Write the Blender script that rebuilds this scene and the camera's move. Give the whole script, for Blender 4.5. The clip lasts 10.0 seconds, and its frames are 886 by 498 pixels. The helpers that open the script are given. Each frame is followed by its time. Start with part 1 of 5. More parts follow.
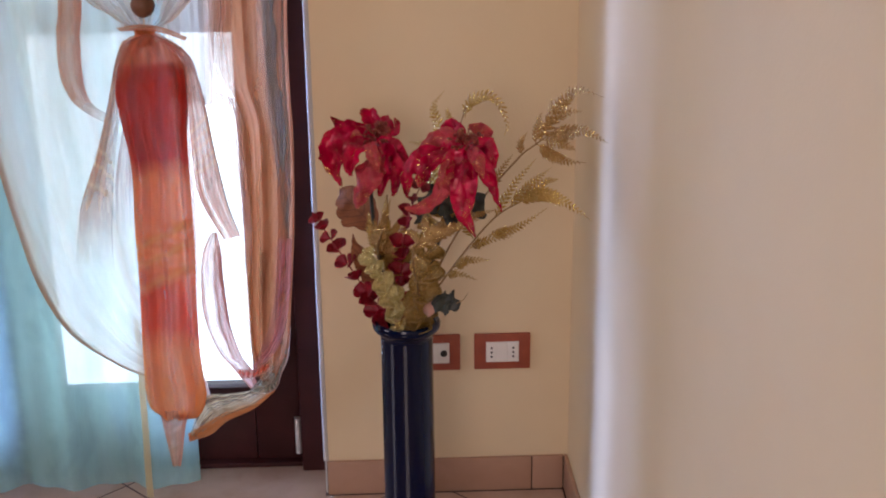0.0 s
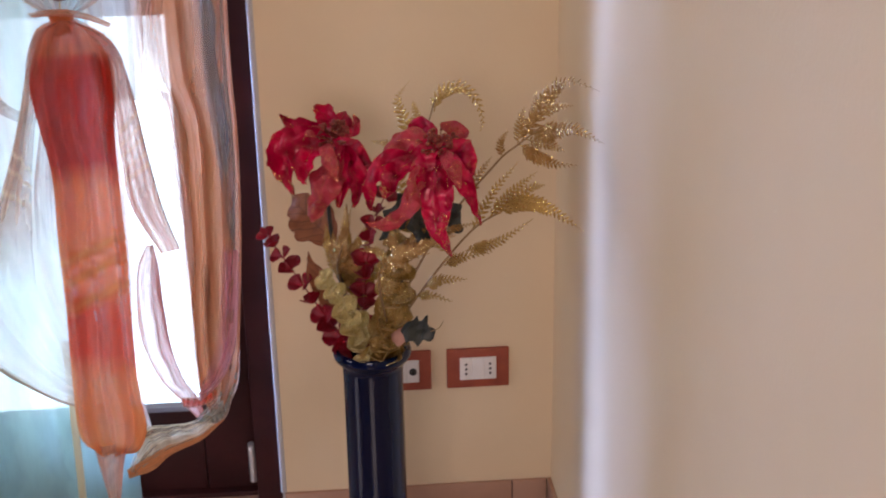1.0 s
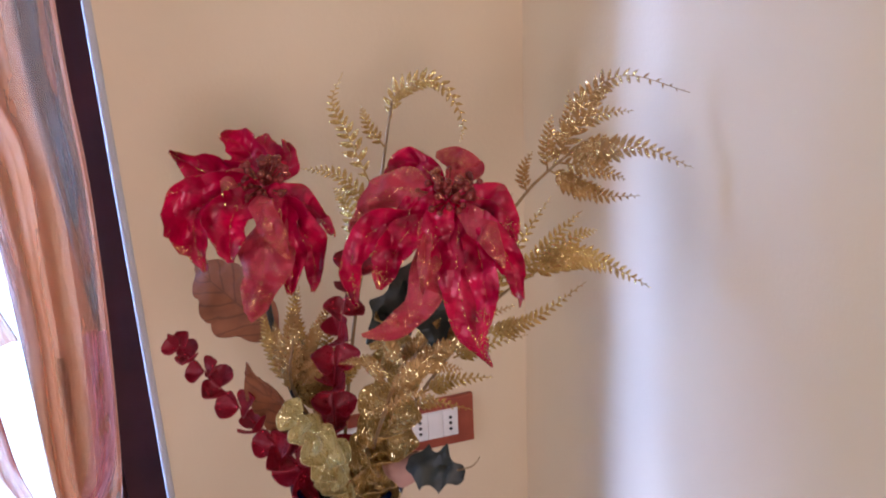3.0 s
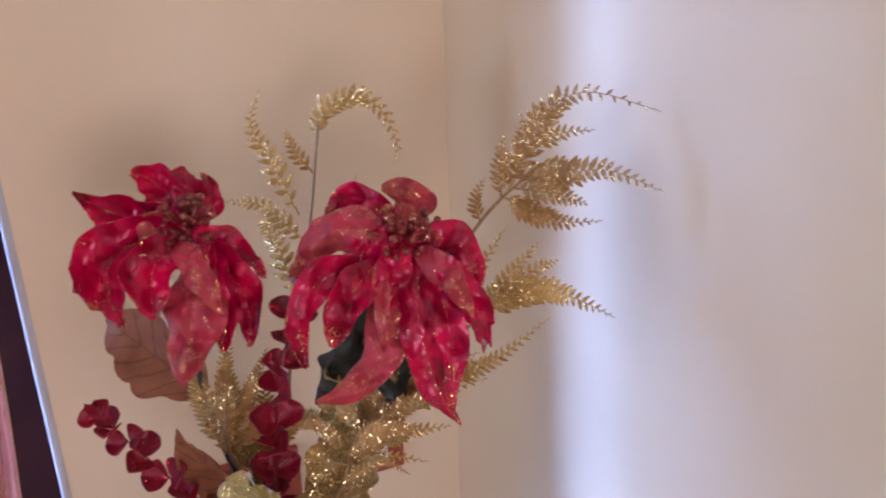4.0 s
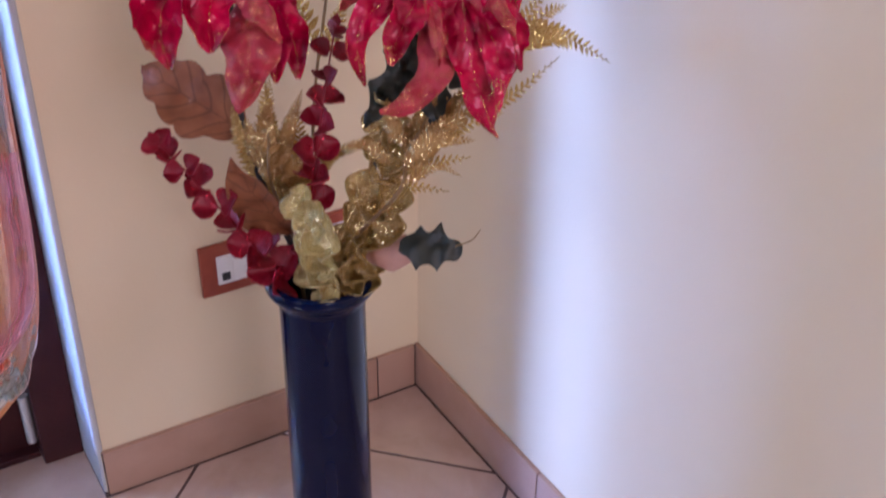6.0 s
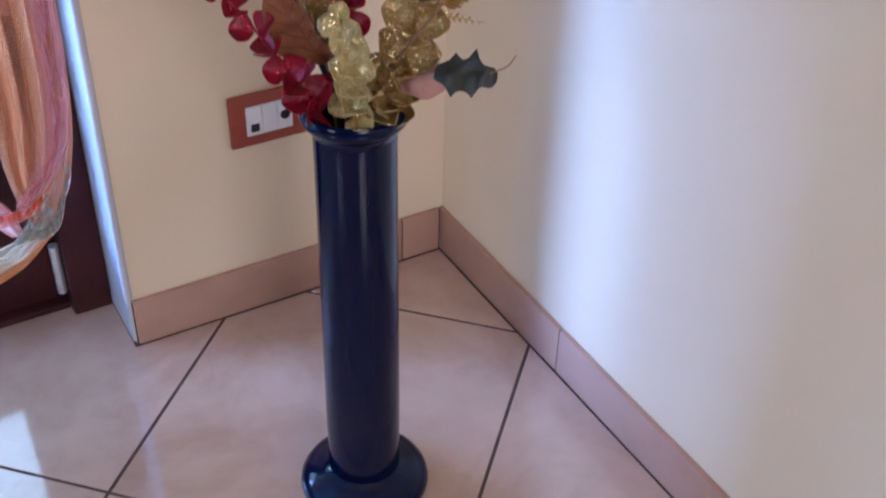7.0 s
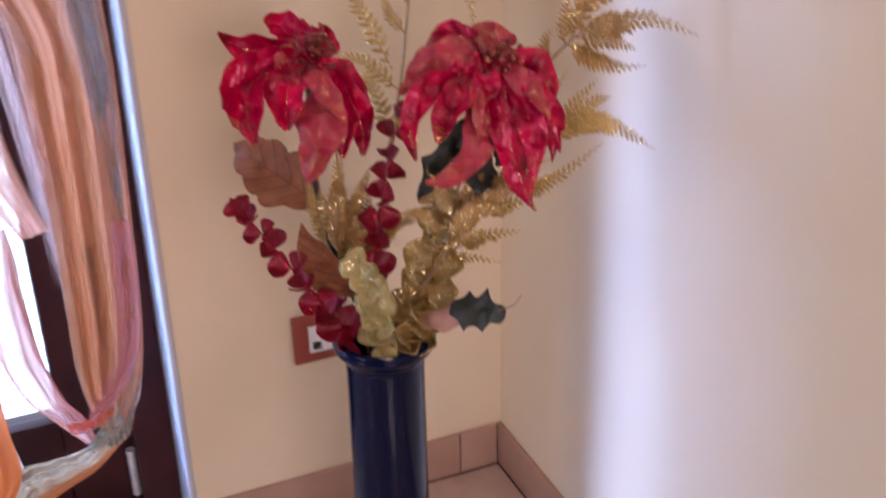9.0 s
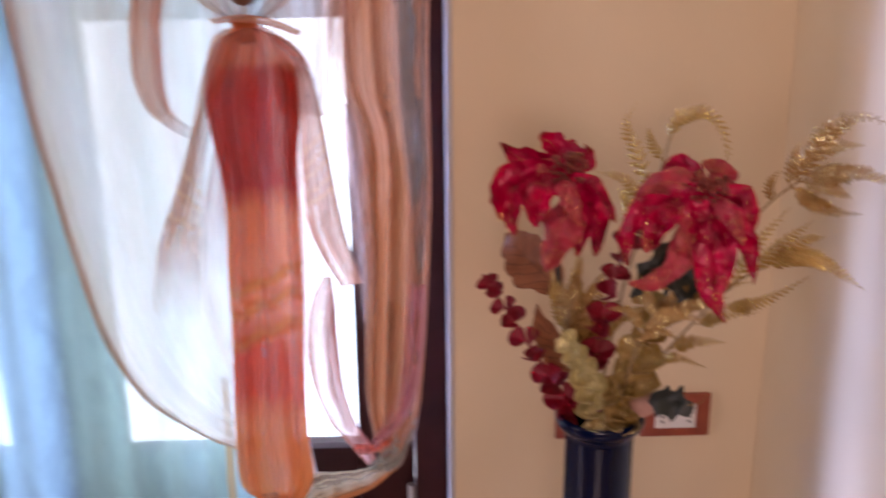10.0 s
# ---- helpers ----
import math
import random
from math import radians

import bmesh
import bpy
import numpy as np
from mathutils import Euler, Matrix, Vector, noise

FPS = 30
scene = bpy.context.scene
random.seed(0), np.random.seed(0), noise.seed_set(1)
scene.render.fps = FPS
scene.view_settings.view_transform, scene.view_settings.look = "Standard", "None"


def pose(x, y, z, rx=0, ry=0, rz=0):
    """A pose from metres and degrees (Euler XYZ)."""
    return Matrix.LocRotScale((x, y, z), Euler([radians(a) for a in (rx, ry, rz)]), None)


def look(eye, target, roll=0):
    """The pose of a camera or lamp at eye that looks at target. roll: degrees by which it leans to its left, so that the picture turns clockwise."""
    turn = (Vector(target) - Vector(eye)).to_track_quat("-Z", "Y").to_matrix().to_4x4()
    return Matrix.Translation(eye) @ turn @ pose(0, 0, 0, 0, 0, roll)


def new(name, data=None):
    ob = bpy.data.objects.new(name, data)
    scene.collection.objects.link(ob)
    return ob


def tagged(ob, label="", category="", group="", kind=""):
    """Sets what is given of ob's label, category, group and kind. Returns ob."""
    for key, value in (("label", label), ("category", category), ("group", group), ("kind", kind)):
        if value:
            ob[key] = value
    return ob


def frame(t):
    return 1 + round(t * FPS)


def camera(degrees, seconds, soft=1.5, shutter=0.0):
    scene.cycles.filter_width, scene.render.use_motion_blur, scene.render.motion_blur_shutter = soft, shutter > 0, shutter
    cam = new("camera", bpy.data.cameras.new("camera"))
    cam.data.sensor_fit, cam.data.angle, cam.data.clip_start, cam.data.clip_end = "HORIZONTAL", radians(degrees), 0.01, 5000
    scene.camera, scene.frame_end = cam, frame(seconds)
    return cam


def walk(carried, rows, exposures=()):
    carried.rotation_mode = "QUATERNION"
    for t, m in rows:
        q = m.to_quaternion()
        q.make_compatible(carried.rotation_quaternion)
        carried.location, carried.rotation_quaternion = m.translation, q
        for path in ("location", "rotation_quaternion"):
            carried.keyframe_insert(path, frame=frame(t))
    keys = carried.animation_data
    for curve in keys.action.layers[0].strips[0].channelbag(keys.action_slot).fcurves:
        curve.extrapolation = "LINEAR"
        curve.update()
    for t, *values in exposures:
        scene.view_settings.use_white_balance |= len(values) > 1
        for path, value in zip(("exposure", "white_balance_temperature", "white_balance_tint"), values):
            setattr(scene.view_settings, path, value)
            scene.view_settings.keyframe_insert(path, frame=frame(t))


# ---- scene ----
cam = camera(41.9, 10.0, soft=1.9, shutter=0.4)
PATH = [
    (0, (-0.347, -2.208, 1.27), (-0.274, -0.309, 0.648), -0.6),
    (0.5, (-0.346, -2.043, 1.26), (-0.258, -0.155, 0.607), -1.5),
    (1, (-0.354, -1.947, 1.256), (-0.208, -0.069, 0.583), -1.0),
    (1.5, (-0.412, -1.797, 1.271), (-0.137, 0.056, 0.569), -2.0),
    (2, (-0.492, -1.643, 1.263), (-0.046, 0.156, 0.512), -2.9),
    (2.5, (-0.499, -1.479, 1.249), (-0.023, 0.285, 0.436), -2.8),
    (4, (-0.523, -1.209, 1.258), (0.172, 0.434, 0.355), -2.2),
    (4.5, (-0.608, -1.205, 1.267), (0.253, 0.358, 0.365), -1.8),
    (5, (-0.687, -1.221, 1.258), (0.23, 0.299, 0.336), -0.3),
    (5.5, (-0.713, -1.254, 1.231), (0.19, 0.224, 0.232), 0.3),
    (7, (-0.779, -1.324, 1.135), (0.037, 0.057, -0.06), 1.5),
    (7.5, (-0.785, -1.328, 1.122), (0.013, 0.026, -0.115), 1.9),
    (8, (-0.797, -1.332, 1.132), (0.019, 0.078, -0.027), 1.8),
    (8.5, (-0.783, -1.35, 1.16), (0.051, 0.14, 0.118), -0.2),
    (9, (-0.706, -1.429, 1.211), (-0.008, 0.211, 0.305), -1.2),
    (9.2, (-0.659, -1.481, 1.228), (-0.103, 0.24, 0.374), 0.8),
    (9.5, (-0.6, -1.575, 1.247), (-0.306, 0.222, 0.42), 0.6),
    (9.8, (-0.575, -1.662, 1.268), (-0.399, 0.184, 0.52), -0.5),
    (10, (-0.579, -1.694, 1.28), (-0.521, 0.171, 0.561), -0.6),
]
walk(cam, [(t, look(eye, target, roll)) for t, eye, target, roll in PATH],
     [(0, -0.86, 7000, 34), (1, -0.76, 6900, 35), (2, -0.55, 6500, 35), (2.5, -0.45, 6350, 35), (4, -0.38, 5900, 36), (5.5, -0.38, 5850, 41), (7, -0.38, 5500, 29),
      (8.5, -0.38, 5950, 37), (9, -0.36, 6350, 41), (9.5, -0.46, 6900, 45), (10, -0.76, 7350, 48)])



# ---- world and large lights ----
world = bpy.data.worlds.new("world")
scene.world = world
world.use_nodes = True
wn = world.node_tree.nodes
sky = wn.new("ShaderNodeTexSky")
sky.sky_type = "NISHITA"
sky.sun_disc = False
sky.sun_elevation = radians(48)
sky.sun_rotation = radians(205)
wn["Background"].inputs["Strength"].default_value = 0.12
world.node_tree.links.new(sky.outputs["Color"], wn["Background"].inputs["Color"])

sun = new("sun", bpy.data.lights.new("sun", "SUN"))
sun.data.energy, sun.data.angle, sun.data.color = 3.0, radians(0.5), (1.0, 0.95, 0.87)
sun.matrix_world = look((-2.0, -4.4, 5.2), (0.0, 0.0, 0.0))


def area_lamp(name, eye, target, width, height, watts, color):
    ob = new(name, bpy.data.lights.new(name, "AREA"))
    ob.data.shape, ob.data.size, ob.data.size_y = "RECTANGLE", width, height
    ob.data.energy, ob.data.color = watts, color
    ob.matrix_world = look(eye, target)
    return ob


# daylight: in the opening of the french door, from two lamps added outside for the unseen bright yard, and in the two
# windows of the room, the west one added as fill
area_lamp("door_daylight", (-1.19, 0.50, 1.12), (-1.19, -1.0, 1.12), 1.36, 2.3, 54, (0.55, 0.86, 1.0))
area_lamp("yard_standin_lamp", (-3.08, 1.91, 1.00), (-0.511, 0.0, 0.78), 1.25, 1.5, 310, (0.28, 0.50, 1.0))
area_lamp("narrow_yard_lamp", (-3.12, 1.50, 1.05), (-0.511, 0.0, 0.85), 0.30, 0.9, 130, (0.28, 0.50, 1.0))
area_lamp("window_daylight", (-0.95, -4.06, 1.62), (-0.95, 0.0, 1.40), 1.0, 1.15, 54, (0.98, 0.93, 0.84))
# fill for the side wall, through an added west window out of view
area_lamp("west_fill_lamp", (-4.16, -1.75, 1.60), (0.0, -1.2, 1.2), 1.0, 1.2, 48, (0.84, 0.93, 1.0))


# ---- materials ----
def material(name):
    m = bpy.data.materials.new(name)
    m.use_nodes = True
    return m, m.node_tree.nodes, m.node_tree.links, m.node_tree.nodes["Principled BSDF"]


def node(nodes, kind, **values):
    n = nodes.new(kind)
    for key, value in values.items():
        n.inputs[key.replace("_", " ")].default_value = value
    return n


def ramp(nodes, stops, mode="LINEAR"):
    n = nodes.new("ShaderNodeValToRGB")
    r = n.color_ramp
    r.interpolation = mode
    while len(r.elements) < len(stops):
        r.elements.new(0.5)
    for e, (p, c) in zip(r.elements, stops):
        e.position, e.color = p, (c if len(c) == 4 else (*c, 1.0))
    return n


def noise_tex(nodes, links, scale, detail=4, rough=0.55, coord="Object"):
    co = nodes.new("ShaderNodeTexCoord")
    n = node(nodes, "ShaderNodeTexNoise", Scale=scale, Detail=detail, Roughness=rough)
    links.new(co.outputs[coord], n.inputs["Vector"])
    return n


def bump(nodes, links, source, bsdf, strength, distance):
    b = node(nodes, "ShaderNodeBump", Strength=strength, Distance=distance)
    links.new(source, b.inputs["Height"])
    links.new(b.outputs["Normal"], bsdf.inputs["Normal"])
    return b


def mottled(name, a, b, scale, roughness, fine=None, strength=0.15, distance=0.001, metallic=0.0, coat=0.0):
    m, nd, ln, p = material(name)
    n = noise_tex(nd, ln, scale)
    r = ramp(nd, [(0.3, a), (0.7, b)])
    ln.new(n.outputs["Fac"], r.inputs["Fac"])
    ln.new(r.outputs["Color"], p.inputs["Base Color"])
    p.inputs["Roughness"].default_value = roughness
    p.inputs["Metallic"].default_value = metallic
    p.inputs["Coat Weight"].default_value = coat
    p.inputs["Coat Roughness"].default_value = 0.06
    if fine:
        f = noise_tex(nd, ln, fine, 3)
        bump(nd, ln, f.outputs["Fac"], p, strength, distance)
    return m


WALL = mottled("wall_paint", (0.70, 0.565, 0.365), (0.76, 0.62, 0.415), 1.6, 0.75, 160, 0.25, 0.0012)
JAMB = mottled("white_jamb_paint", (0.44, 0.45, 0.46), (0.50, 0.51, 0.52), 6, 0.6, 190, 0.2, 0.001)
# unseen walls: the dimness of the room behind is put into their colour
DUSKY = mottled("dimmed_wall_paint", (0.19, 0.145, 0.11), (0.24, 0.19, 0.15), 1.6, 0.75, 160, 0.25, 0.0012)
CEIL = mottled("ceiling_paint", (0.76, 0.74, 0.70), (0.81, 0.79, 0.75), 2, 0.8, 140, 0.2, 0.001)
GROUT = mottled("dark_grout", (0.05, 0.026, 0.020), (0.085, 0.045, 0.035), 40, 0.85, 400, 0.4, 0.001)
WOOD = mottled("mahogany_stain", (0.032, 0.008, 0.009), (0.062, 0.015, 0.015), 9, 0.45, 240, 0.25, 0.0008)
WOOD.node_tree.nodes["Principled BSDF"].inputs["Specular IOR Level"].default_value = 0.22
PLATE = mottled("reddish_wood_plate", (0.25, 0.045, 0.022), (0.34, 0.070, 0.032), 30, 0.42, 300, 0.15, 0.0005)
IVORY = mottled("white_plastic", (0.72, 0.71, 0.68), (0.78, 0.77, 0.74), 30, 0.38)
BLACK = mottled("black_plastic", (0.010, 0.010, 0.010), (0.018, 0.018, 0.018), 60, 0.5)
STEEL = mottled("zinc_fitting", (0.55, 0.56, 0.58), (0.68, 0.69, 0.70), 60, 0.4, 300, 0.2, 0.0005, 0.7)
STEM = mottled("dark_green_stem", (0.012, 0.014, 0.012), (0.030, 0.028, 0.020), 120, 0.55, 900, 0.4, 0.0006)
TAN_STEM = mottled("tan_stem", (0.20, 0.11, 0.035), (0.32, 0.19, 0.07), 120, 0.5, 900, 0.4, 0.0006, 0.3)
BALL = mottled("brown_wooden_ball", (0.10, 0.035, 0.015), (0.17, 0.065, 0.03), 60, 0.4, 500, 0.2, 0.0004)
OUTDOOR = mottled("pale_plaster_outside", (0.62, 0.55, 0.46), (0.75, 0.68, 0.58), 1.2, 0.9, 30, 0.3, 0.005)
BALCONY = mottled("balcony_floor", (0.42, 0.34, 0.27), (0.52, 0.43, 0.35), 3, 0.7, 60, 0.3, 0.002)


def tile_material(name, light, dark, rough, veil=1.14, coat=1.0, spread=0.4):
    """Pinkish beige marbled stoneware; every tile has its own cloud."""
    m, nd, ln, p = material(name)
    co, info = nd.new("ShaderNodeTexCoord"), nd.new("ShaderNodeObjectInfo")
    shift = nd.new("ShaderNodeVectorMath")
    shift.operation = "MULTIPLY_ADD"
    shift.inputs[1].default_value = (9.0, 7.0, 5.0)
    ln.new(info.outputs["Random"], shift.inputs[0])
    ln.new(co.outputs["Object"], shift.inputs[2])
    warp = node(nd, "ShaderNodeTexNoise", Scale=3.5, Detail=3.0)
    ln.new(shift.outputs[0], warp.inputs["Vector"])
    mix = nd.new("ShaderNodeVectorMath")
    mix.operation = "MULTIPLY_ADD"
    mix.inputs[1].default_value = (0.22, 0.22, 0.22)
    ln.new(warp.outputs["Color"], mix.inputs[0])
    ln.new(shift.outputs[0], mix.inputs[2])
    cloud = node(nd, "ShaderNodeTexNoise", Scale=7.0, Detail=7.0, Roughness=0.6)
    ln.new(mix.outputs[0], cloud.inputs["Vector"])
    r = ramp(nd, [(0.28, dark), (0.54, light), (0.78, tuple(min(1, c * veil) for c in light))])
    ln.new(cloud.outputs["Fac"], r.inputs["Fac"])
    ln.new(r.outputs["Color"], p.inputs["Base Color"])
    rr = ramp(nd, [(0.2, (rough * (1 - spread),) * 3), (0.8, (rough * (1 + spread),) * 3)])
    ln.new(warp.outputs["Fac"], rr.inputs["Fac"])
    ln.new(rr.outputs["Color"], p.inputs["Roughness"])
    p.inputs["Coat Weight"].default_value = coat
    p.inputs["Coat IOR"].default_value = 1.75 if coat > 0.5 else 1.45
    p.inputs["Coat Roughness"].default_value = 0.05 if coat > 0.5 else 0.3
    if coat > 0.5:
        bump(nd, ln, cloud.outputs["Fac"], p, 0.05, 0.0006)
    return m


TILE = tile_material("floor_tile", (0.49, 0.335, 0.255), (0.38, 0.235, 0.165), 0.16)
SKIRT = tile_material("skirting_tile", (0.42, 0.25, 0.172), (0.365, 0.205, 0.135), 0.45, 1.05, 0.15, 0.05)


def glaze():
    m, nd, ln, p = material("cobalt_glaze")
    n = noise_tex(nd, ln, 5)
    r = ramp(nd, [(0.3, (0.0003, 0.0030, 0.020)), (0.7, (0.0004, 0.0040, 0.028))])
    ln.new(n.outputs["Fac"], r.inputs["Fac"])
    ln.new(r.outputs["Color"], p.inputs["Base Color"])
    p.inputs["Roughness"].default_value = 0.12
    p.inputs["Specular IOR Level"].default_value = 0.26
    return m


GLAZE = glaze()


def glitter(name, dark, light, amount, speck=(0.95, 0.72, 0.35), cells=1500.0, rough=0.42, metal=0.35, edge=0.0, sheen=0.0, thin=0.0, veins=0.0):
    """Cloth or plastic with loose metallic specks on it. amount: share of the surface that the specks cover; edge: how much more of it
    along the middle vein and the tip."""
    m, nd, ln, p = material(name)
    co = nd.new("ShaderNodeTexCoord")
    n = node(nd, "ShaderNodeTexNoise", Scale=38.0, Detail=4.0)
    ln.new(co.outputs["Object"], n.inputs["Vector"])
    r = ramp(nd, [(0.32, dark), (0.68, light)])
    ln.new(n.outputs["Fac"], r.inputs["Fac"])
    v = node(nd, "ShaderNodeTexVoronoi", Scale=cells)
    ln.new(co.outputs["Object"], v.inputs["Vector"])
    split = nd.new("ShaderNodeSeparateColor")
    ln.new(v.outputs["Color"], split.inputs["Color"])
    big = node(nd, "ShaderNodeTexNoise", Scale=70.0, Detail=2.0)
    ln.new(co.outputs["Object"], big.inputs["Vector"])
    level = nd.new("ShaderNodeMath")
    level.operation = "MULTIPLY_ADD"
    level.inputs[1].default_value, level.inputs[2].default_value = 1.1, amount - 0.55
    ln.new(big.outputs["Fac"], level.inputs[0])
    reach = level.outputs[0]
    if edge:
        uv = nd.new("ShaderNodeSeparateXYZ")
        ln.new(co.outputs["UV"], uv.inputs["Vector"])
        mid = ramp(nd, [(0.0, (0.55,) * 3), (0.10, (0.0,) * 3), (0.44, (0.0,) * 3), (0.5, (1.0,) * 3), (0.56, (0.0,) * 3), (0.90, (0.0,) * 3), (1.0, (0.55,) * 3)])
        ln.new(uv.outputs["Y"], mid.inputs["Fac"])
        tip = ramp(nd, [(0.0, (0.0,) * 3), (0.62, (0.1,) * 3), (1.0, (0.8,) * 3)])
        ln.new(uv.outputs["X"], tip.inputs["Fac"])
        for part_of in (mid, tip):
            add = nd.new("ShaderNodeMath")
            add.operation = "MULTIPLY_ADD"
            add.inputs[1].default_value = edge
            ln.new(part_of.outputs["Color"], add.inputs[0])
            ln.new(reach, add.inputs[2])
            reach = add.outputs[0]
    mask = nd.new("ShaderNodeMath")
    mask.operation = "LESS_THAN"
    ln.new(split.outputs["Red"], mask.inputs[0])
    ln.new(reach, mask.inputs[1])
    under = r.outputs["Color"]
    if veins:
        xy = nd.new("ShaderNodeSeparateXYZ")
        ln.new(co.outputs["UV"], xy.inputs["Vector"])
        off = nd.new("ShaderNodeMath")
        off.operation = "SUBTRACT"
        off.inputs[1].default_value = 0.5
        ln.new(xy.outputs["Y"], off.inputs[0])
        far = nd.new("ShaderNodeMath")
        far.operation = "ABSOLUTE"
        ln.new(off.outputs[0], far.inputs[0])
        slant = nd.new("ShaderNodeMath")
        slant.operation = "MULTIPLY_ADD"
        slant.inputs[1].default_value = -0.45
        ln.new(far.outputs[0], slant.inputs[0])
        ln.new(xy.outputs["X"], slant.inputs[2])
        rows = nd.new("ShaderNodeMath")
        rows.operation = "PINGPONG"
        rows.inputs[1].default_value = 0.075
        ln.new(slant.outputs[0], rows.inputs[0])
        near = nd.new("ShaderNodeMath")
        near.operation = "MINIMUM"
        ln.new(rows.outputs[0], near.inputs[0])
        ln.new(far.outputs[0], near.inputs[1])
        line = ramp(nd, [(0.0, (1 - veins,) * 3), (0.018, (1.0,) * 3)])
        ln.new(near.outputs[0], line.inputs["Fac"])
        mul = nd.new("ShaderNodeMix")
        mul.data_type, mul.blend_type = "RGBA", "MULTIPLY"
        mul.inputs["Factor"].default_value = 1.0
        ln.new(under, mul.inputs["A"])
        ln.new(line.outputs["Color"], mul.inputs["B"])
        under = mul.outputs["Result"]
    tone = nd.new("ShaderNodeMix")
    tone.data_type = "RGBA"
    tone.inputs["B"].default_value = (*speck, 1.0)
    ln.new(mask.outputs[0], tone.inputs["Factor"])
    ln.new(under, tone.inputs["A"])
    ln.new(tone.outputs["Result"], p.inputs["Base Color"])
    shine = nd.new("ShaderNodeMapRange")
    shine.inputs["To Min"].default_value, shine.inputs["To Max"].default_value = metal, 1.0
    ln.new(mask.outputs[0], shine.inputs["Value"])
    ln.new(shine.outputs["Result"], p.inputs["Metallic"])
    gloss = nd.new("ShaderNodeMapRange")
    gloss.inputs["To Min"].default_value, gloss.inputs["To Max"].default_value = rough, 0.22
    ln.new(mask.outputs[0], gloss.inputs["Value"])
    ln.new(gloss.outputs["Result"], p.inputs["Roughness"])
    # every speck lies at its own tilt
    tilt = nd.new("ShaderNodeVectorMath")
    tilt.operation = "SUBTRACT"
    tilt.inputs[1].default_value = (0.5, 0.5, 0.5)
    ln.new(v.outputs["Color"], tilt.inputs[0])
    on = nd.new("ShaderNodeVectorMath")
    on.operation = "SCALE"
    ln.new(tilt.outputs[0], on.inputs[0])
    much = nd.new("ShaderNodeMath")
    much.operation = "MULTIPLY"
    much.inputs[1].default_value = 1.5
    ln.new(mask.outputs[0], much.inputs[0])
    ln.new(much.outputs[0], on.inputs["Scale"])
    fold = node(nd, "ShaderNodeBump", Strength=0.35, Distance=0.002)
    ln.new(n.outputs["Fac"], fold.inputs["Height"])
    total = nd.new("ShaderNodeVectorMath")
    ln.new(fold.outputs["Normal"], total.inputs[0])
    ln.new(on.outputs[0], total.inputs[1])
    unit = nd.new("ShaderNodeVectorMath")
    unit.operation = "NORMALIZE"
    ln.new(total.outputs[0], unit.inputs[0])
    ln.new(unit.outputs[0], p.inputs["Normal"])
    p.inputs["Sheen Weight"].default_value = sheen
    p.inputs["Sheen Roughness"].default_value = 0.4
    if thin:
        back = nd.new("ShaderNodeBsdfTranslucent")
        ln.new(tone.outputs["Result"], back.inputs["Color"])
        both = node(nd, "ShaderNodeMixShader", Fac=thin)
        ln.new(p.outputs[0], both.inputs[1])
        ln.new(back.outputs[0], both.inputs[2])
        ln.new(both.outputs[0], nd["Material Output"].inputs["Surface"])
    return m


RED = glitter("red_satin_petal", (0.25, 0.001, 0.018), (0.76, 0.003, 0.068), -0.22, cells=1150.0, speck=(0.95, 0.62, 0.26), edge=0.46, rough=0.27, metal=0.10, thin=0.18, veins=0.14)
PINK = glitter("dusty_red_glitter_petal", (0.37, 0.015, 0.036), (0.62, 0.042, 0.072), 0.07, cells=2100.0, speck=(0.95, 0.50, 0.24), edge=0.20, rough=0.55, metal=0.0, thin=0.22)
BERRY = glitter("red_glitter_leaf", (0.16, 0.001, 0.008), (0.33, 0.003, 0.020), 0.08, speck=(0.75, 0.04, 0.06), cells=1200.0, rough=0.45, metal=0.1, thin=0.12)
HEART = glitter("flower_heart", (0.12, 0.006, 0.006), (0.24, 0.018, 0.014), 0.12, speck=(0.90, 0.42, 0.22), cells=1900, rough=0.4, metal=0.2)
GOLD = glitter("gold_glitter_fern", (0.36, 0.20, 0.038), (0.54, 0.33, 0.082), 0.34, speck=(1.0, 0.80, 0.36), cells=1000, rough=0.45, metal=0.30, thin=0.20)
BRASS = glitter("antique_gold_fern", (0.27, 0.130, 0.028), (0.41, 0.22, 0.054), 0.24, speck=(1.0, 0.78, 0.38), cells=1000, rough=0.42, metal=0.30, thin=0.16)
CREAM = glitter("pale_gold_glitter_leaf", (0.42, 0.33, 0.11), (0.62, 0.51, 0.21), 0.30, speck=(1.0, 0.90, 0.55), cells=1200, rough=0.36, metal=0.25, thin=0.2)
BRONZE = glitter("bronze_glitter_leaf", (0.27, 0.155, 0.036), (0.43, 0.27, 0.078), 0.36, speck=(1.0, 0.82, 0.42), cells=1100, rough=0.36, metal=0.35, thin=0.16)
BROWN = glitter("brown_cloth_leaf", (0.21, 0.064, 0.022), (0.33, 0.116, 0.043), -1.0, rough=0.65, metal=0.0, thin=0.12, veins=0.40)
GREEN = glitter("blackish_green_leaf", (0.010, 0.013, 0.009), (0.024, 0.028, 0.018), -0.25, speck=(0.7, 0.7, 0.6), rough=0.48, metal=0.0)
ROSE = glitter("pinkish_leaf_underside", (0.42, 0.20, 0.14), (0.55, 0.29, 0.21), -1.0, rough=0.6, metal=0.0, thin=0.1)


